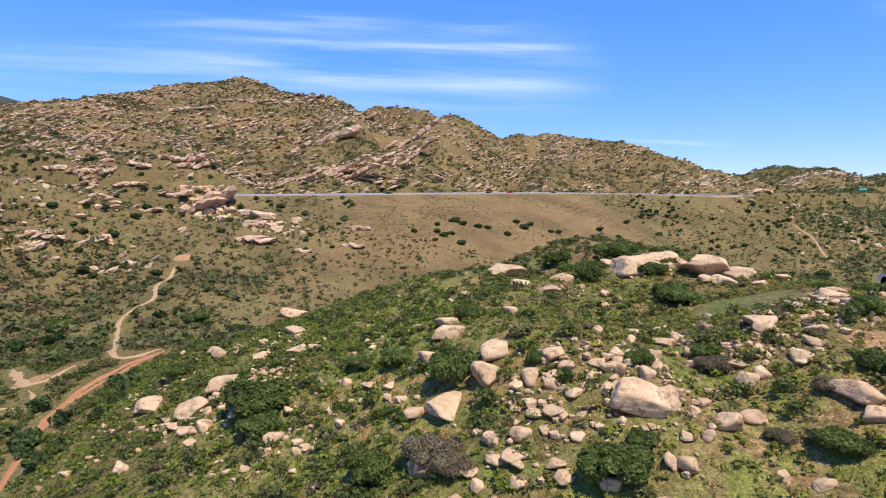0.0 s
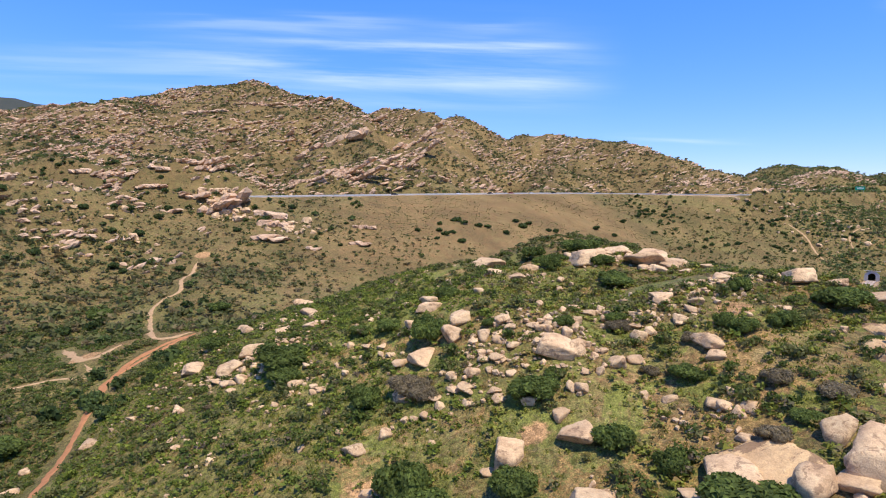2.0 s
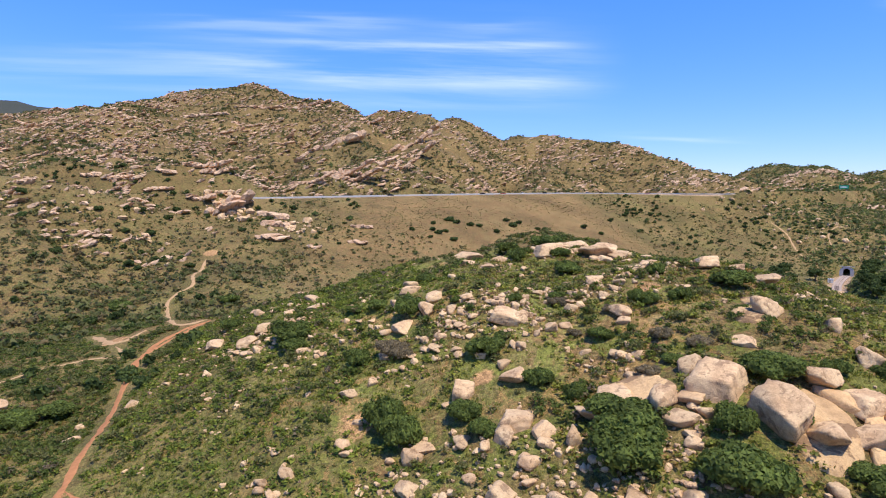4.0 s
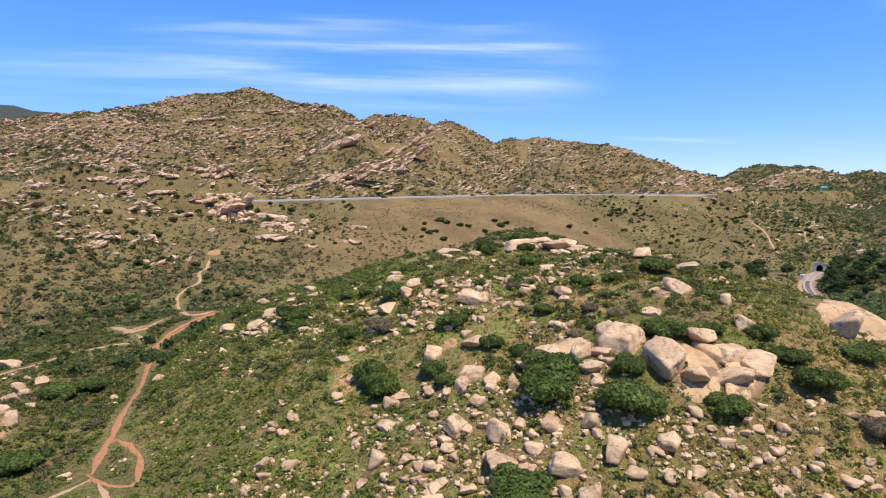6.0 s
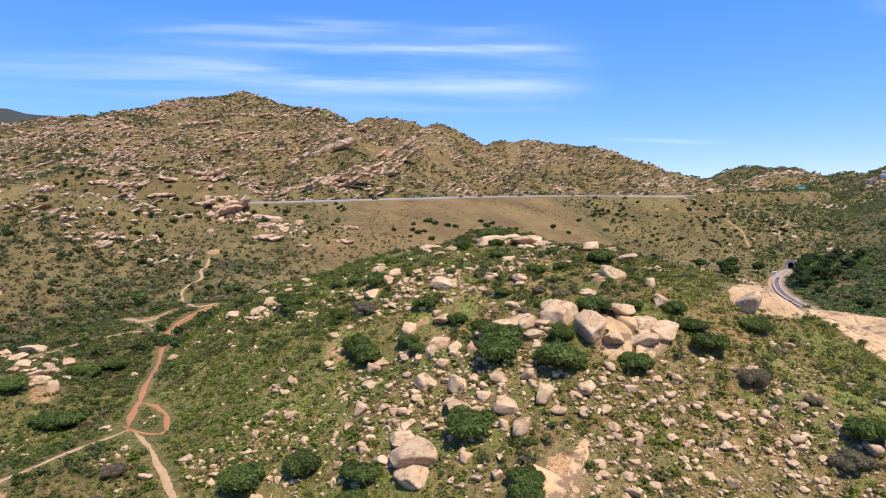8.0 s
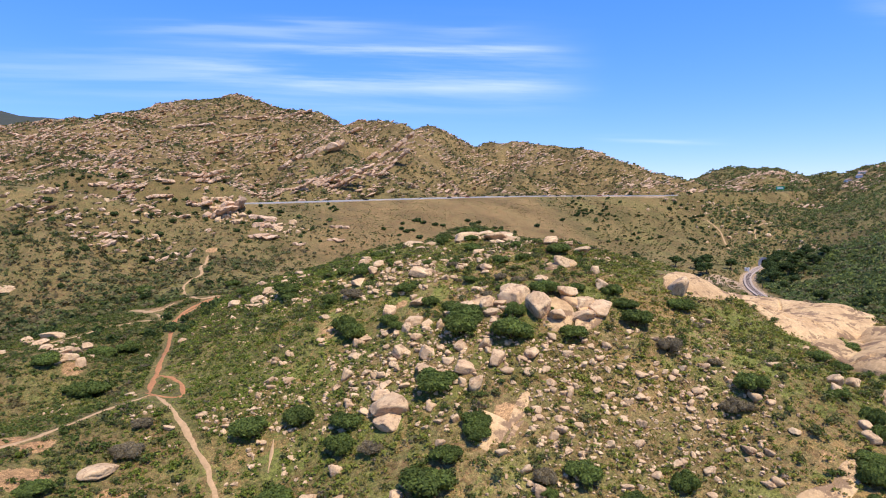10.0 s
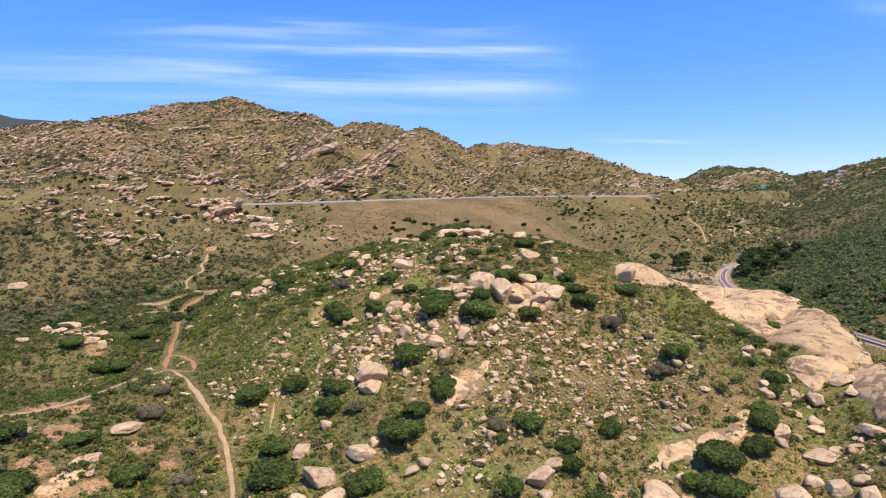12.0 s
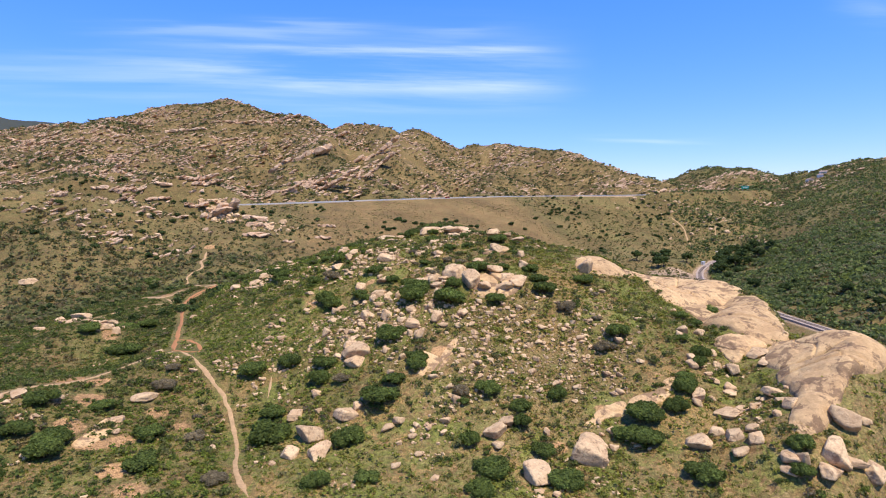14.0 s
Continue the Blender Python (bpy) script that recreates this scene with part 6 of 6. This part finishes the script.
# the same brush goes on over the southern foot of the hill
X, Y = points_in(17000, -120, 160, -190, -57)
ok = keep_clear(X, Y) & (fbm(X, Y, 24, 73, 4) + RS.uniform(-0.15, 0.15, len(X)) > 0.48)
X, Y = X[ok], Y[ok]
R = 0.5 + 1.2 * RS.rand(len(X)) ** 2
tagged(scatter("foot_brush", mid, lie(X, Y, -0.1), np.stack([R, R, R * RS.uniform(0.7, 1.0, len(R))], -1), RS.uniform(0, 6.28, len(R)), BRUSH), "low grey-green brush at the hill's southern foot", "brush", kind="stuff")

# dense chaparral across the railway
X, Y = points_in(52000, 205, 900, -40, 900)
A, B = points_in(20000, 205, 340, 60, 340)
C, D = points_in(9000, 640, 1500, 850, 1450)
X, Y = np.concatenate([X, A, C]), np.concatenate([Y, B, D])
seen = (X > 0.28 * (Y + 135)) & (X < 0.9 * (Y + 135) + 40)
ok = seen & (X - 0.35 * Y > 135 + 30 * (fbm(X, Y, 60, 91, 3) - 0.5)) & keep_clear(X, Y) & (fbm(X, Y, 26, 95, 4) + RS.uniform(-0.12, 0.12, len(X)) > 0.36)
ok &= (np.hypot((X - 257) / 10, (Y - 268) / 12) > 1) & (np.hypot((X - 588) / 26, (Y - 672) / 20) > 1)
X, Y = X[ok], Y[ok]
R = (1.2 + 2.2 * RS.rand(len(X)) ** 1.5) * np.where(Y > 850, 1.7, 1.0)
tagged(scatter("chaparral", mid, lie(X, Y, -0.2), np.stack([R, R, R * RS.uniform(0.7, 1.1, len(R))], -1), RS.uniform(0, 6.28, len(R)), EAST_BRUSH), "dense dark green chaparral on the eastern hillside", "brush", kind="stuff")

# brush on the mountain
X, Y = points_in(88000, -900, 900, 330, 1320)
w = wild(X, Y)
seen = (X > -0.76 * (Y + 135)) & (X < 0.86 * (Y + 135))
belt = 0.17 * smooth(X, 50, 80) * smooth(-X, -330, -250) * smooth(-Y, -900, -800) + 0.2 * np.exp(-(near_line(X, Y, [(72, 560, 0), (72, 740, 0), (69, 930, 0)])[0] / 22) ** 2)
road, bank, _ = near_line(X, Y, FREEWAY)
upper = (bank > 0) & (road > 21) & (X > -110) & (X < 330) & (Y > 360)
ok = seen & ((w > 0.4) | upper) & keep_clear(X, Y) & (fbm(X, Y, 48, 101, 4) + belt + 0.15 * smooth(Y, 1040, 1100) + RS.uniform(-0.16, 0.16, len(X)) > 0.42)
X, Y = X[ok], Y[ok]
R = 1.1 + 3.2 * RS.rand(len(X)) ** 2.4
far = [low_bush(840 + k, 6, 0.74) for k in range(8)]
tagged(scatter("mountain_brush", far, lie(X, Y, -0.2), np.stack([R, R, R * RS.uniform(0.6, 1.0, len(R))], -1), RS.uniform(0, 6.28, len(R)), HILL_BRUSH), "sparse dark brush on the rocky mountain", "brush", kind="stuff")

# tilted ledges and blocks of the mountain and the western slope
X, Y = points_in(90000, -760, 720, 215, 1120)
w = wild(X, Y)
band = 0.5 - np.abs(((0.45 * X + 0.12 * Y + land(X, Y) * 1.2) / 26 + 0.4 * fbm(X, Y, 60, 31, 2)) % 1 - 0.5)
west = smooth(-X, 95, 140) * (Y < 420) * 0.9
seen = (X > -0.78 * (Y + 135)) & (X < 0.86 * (Y + 135))
rock = fbm(X, Y, 55, 111, 4) + 0.25 * band + RS.uniform(-0.13, 0.13, len(X)) - 0.14 * smooth(X, 50, 80) * smooth(-Y, -840, -760) + 0.09 * np.exp(-((X + 30) / 75) ** 2 - ((Y - 720) / 130) ** 2)
road, bank, _ = near_line(X, Y, FREEWAY)
upper = (bank > 0) & (road > 21) & (X > -110) & (X < 60) & (Y > 360)
ok = seen & keep_clear(X, Y) & (rock > np.where((w > 0.5) | upper, 0.53, np.where(west > 0.4, 0.70, 9)))
X, Y = X[ok][:17500], Y[ok][:17500]
n = len(X)
long = 1.1 + 2.0 * RS.rand(n) + np.where(Y < 430, 3.0, 9.0) * RS.rand(n) ** 6
sizes = np.stack([long, long * RS.uniform(0.4, 0.8, n), np.minimum(long, 3.4) * RS.uniform(0.28, 0.5, n)], -1)
dip, head = RS.normal(0.4, 0.13, n), RS.normal(0.1, 0.3, n)
LEDGE_MESHES = [mesh_of("rock_ledge", *boulder_shape(80 + k, 3, 8, 0.07), STRATA) for k in range(8)]
for i in np.where(long > 6.6)[0][:260]:
    ob = new("rock_ledge", LEDGE_MESHES[i % 8])
    ob.matrix_world = Matrix.Translation((X[i], Y[i], high(X[i], Y[i]) + 0.3)) @ Matrix.Rotation(head[i], 4, "Z") @ Matrix.Rotation(-dip[i], 4, "Y") @ Matrix.Diagonal((*sizes[i], 1))
    tagged(ob, "long tilted tan sandstone ledge on the mountainside", "rock ledge", "ledges on the mountain")
for name, sel, level, words in (("ledges", (long > 3.3) & (long <= 6.6), 2, "long tilted tan sandstone ledges on the mountain"), ("blocks", long <= 3.3, 1, "broken tan sandstone blocks strewn over the mountain")):
    slab = [boulder_shape(150 + k, level, 7, 0.05) for k in range(8)]
    tagged(scatter(name, slab, lie(X[sel], Y[sel], 0.2), sizes[sel], head[sel], STRATA, True, dip[sel]), words, "rocks", kind="stuff")

# the long ledges that stand out on the mountain: (x, y, half length, half thickness, rise)
LEDGES_WEST = [(-563, 758, 23.6, 2.5, 0.15), (-533, 781, 22.1, 2.2, 0.15), (-360, 617, 14.1, 1.4, 0.19), (-342, 804, 27, 2.7, 0.08), (-325, 629, 14.5, 1.4, 0.22),
               (-320, 521, 12.1, 1.2, 0.24), (-293, 715, 20.4, 1.6, 0.2), (-273, 768, 19.8, 1.7, 0.22), (-268, 840, 23.7, 1.9, 0.15), (-240, 361, 4.1, 1.7, 0),
               (-225, 658, 11.2, 1.5, 0.17), (-223, 359, 3.7, 1.4, 0.28), (-210, 882, 22.9, 3.4, 0.27), (-209, 360, 3.7, 1.4, 0.28), (-206, 698, 14, 1.6, 0.21)]
LEDGES_MIDDLE = [(-196, 548, 12.9, 2.2, 0.27), (-191, 367, 5.2, 1.3, 0), (-189, 354, 6.1, 1.6, 0.05), (-165, 378, 14.9, 1.7, 0.31), (-159, 233, 5.5, 1.1, 0),
                 (-156, 375, 10.3, 1.5, 0.32), (-149, 556, 14.3, 1.6, 0.36), (-147, 291, 4.4, 1.2, 0.29), (-144, 242, 3.3, 0.7, 0.56), (-142, 308, 7.2, 1.4, 0.19),
                 (-130, 630, 27.4, 2.5, 0.36), (-130, 630, 33.6, 4.2, 0.4), (-126, 296, 5.5, 2.4, 0.67), (-122, 303, 4.4, 2.4, 0.64), (-119, 310, 4.4, 2.7, 0.79)]
LEDGES_EAST = [(-110, 451, 15.5, 1.3, 0.43), (-101, 748, 17.8, 2.1, 0.36), (-96, 300, 6, 2.2, 0), (-90, 287, 5, 2.1, 0.08), (-87, 483, 22, 1.9, 0.52),
               (-86, 266, 4.6, 2.7, 0), (-79, 478, 22.4, 1.9, 0.44), (-70, 492, 22, 1.9, 0.61), (-62, 260, 2.3, 0.9, 0.17), (-44, 301, 4.4, 1.4, 0.1),
               (-43, 275, 3.2, 1.3, 0), (-40, 530, 16.2, 1.8, 0.59), (-38, 707, 28.1, 3.2, 0.69), (-33, 650, 18.2, 2.6, 0.64)]
SLAB = [mesh_of("block", *boulder_shape(150 + k, 2, 7, 0.05), STRATA, True) for k in range(8)]
for i, (x, y, half, thick, rise) in enumerate(LEDGES_WEST + LEDGES_MIDDLE + LEDGES_EAST):
    rs = np.random.RandomState(2100 + i)
    n = max(3, int(1.3 * half / thick))
    s = np.linspace(-half, half, n) + rs.uniform(-0.3, 0.3, n) * thick
    px, py = x + s * math.cos(0.12 * math.sin(i * 2.3)), y + 0.16 * s * math.sin(i * 2.3) + rs.uniform(-0.4, 0.4, n) * thick
    pz = np.maximum(high(x, y) + s * math.tan(rise), surface(px, py)) + rs.uniform(-0.3, 0.3, n) * thick
    ob = new("rock_ledge")
    for k in range(n):
        w = thick * rs.uniform(1.0, 1.8)
        M = Matrix.Translation((px[k] - x, py[k] - y, pz[k] - high(x, y))) @ Matrix.Rotation(rs.uniform(-0.4, 0.4), 4, "Z") @ Matrix.Rotation(-rise, 4, "Y") @ Matrix.Diagonal((w * 1.6, w * 1.5, thick * rs.uniform(0.8, 1.25), 1))
        part_mesh("block", SLAB[rs.randint(8)], ob).matrix_local = M
    ob.matrix_world = Matrix.Translation((x, y, high(x, y)))
    tagged(ob, "great tilted tan sandstone ledge on the mountainside", "rock ledge", "great ledges on the mountain")

# knobs of rock: the spur by the freeway's end, the valley knoll, the slope by the fill
groups = [(-128, 312, 12, 10, 46), (-116, 298, 8, 10, 36), (-78, 285, 12, 10, 36), (-70, 44, 8, 7, 12), (-92, 76, 10, 8, 8), (-160, 255, 30, 25, 22), (318, 470, 30, 40, 70), (300, 520, 40, 18, 40), (340, 400, 14, 30, 30)]
X = np.concatenate([RS.normal(x, sx * 0.6, k) for x, y, sx, sy, k in groups])
Y = np.concatenate([RS.normal(y, sy * 0.6, k) for x, y, sx, sy, k in groups])
ok = keep_clear(X, Y)
X, Y = X[ok], Y[ok]
n = len(X)
r = np.where(Y < 150, 0.5, 0.9) + np.where(Y < 150, 1.3, 2.4) * RS.rand(n) ** 3
chunky = [boulder_shape(170 + k, 2, 7, 0.06) for k in range(6)]
tagged(scatter("rock_knobs", chunky, lie(X, Y, 0.2), np.stack([r, r * RS.uniform(0.6, 1.0, n), r * RS.uniform(0.5, 0.9, n)], -1), RS.uniform(0, 6.28, n), SANDSTONE, True), "clustered tan sandstone boulders on the valley knolls", "rocks", kind="stuff")
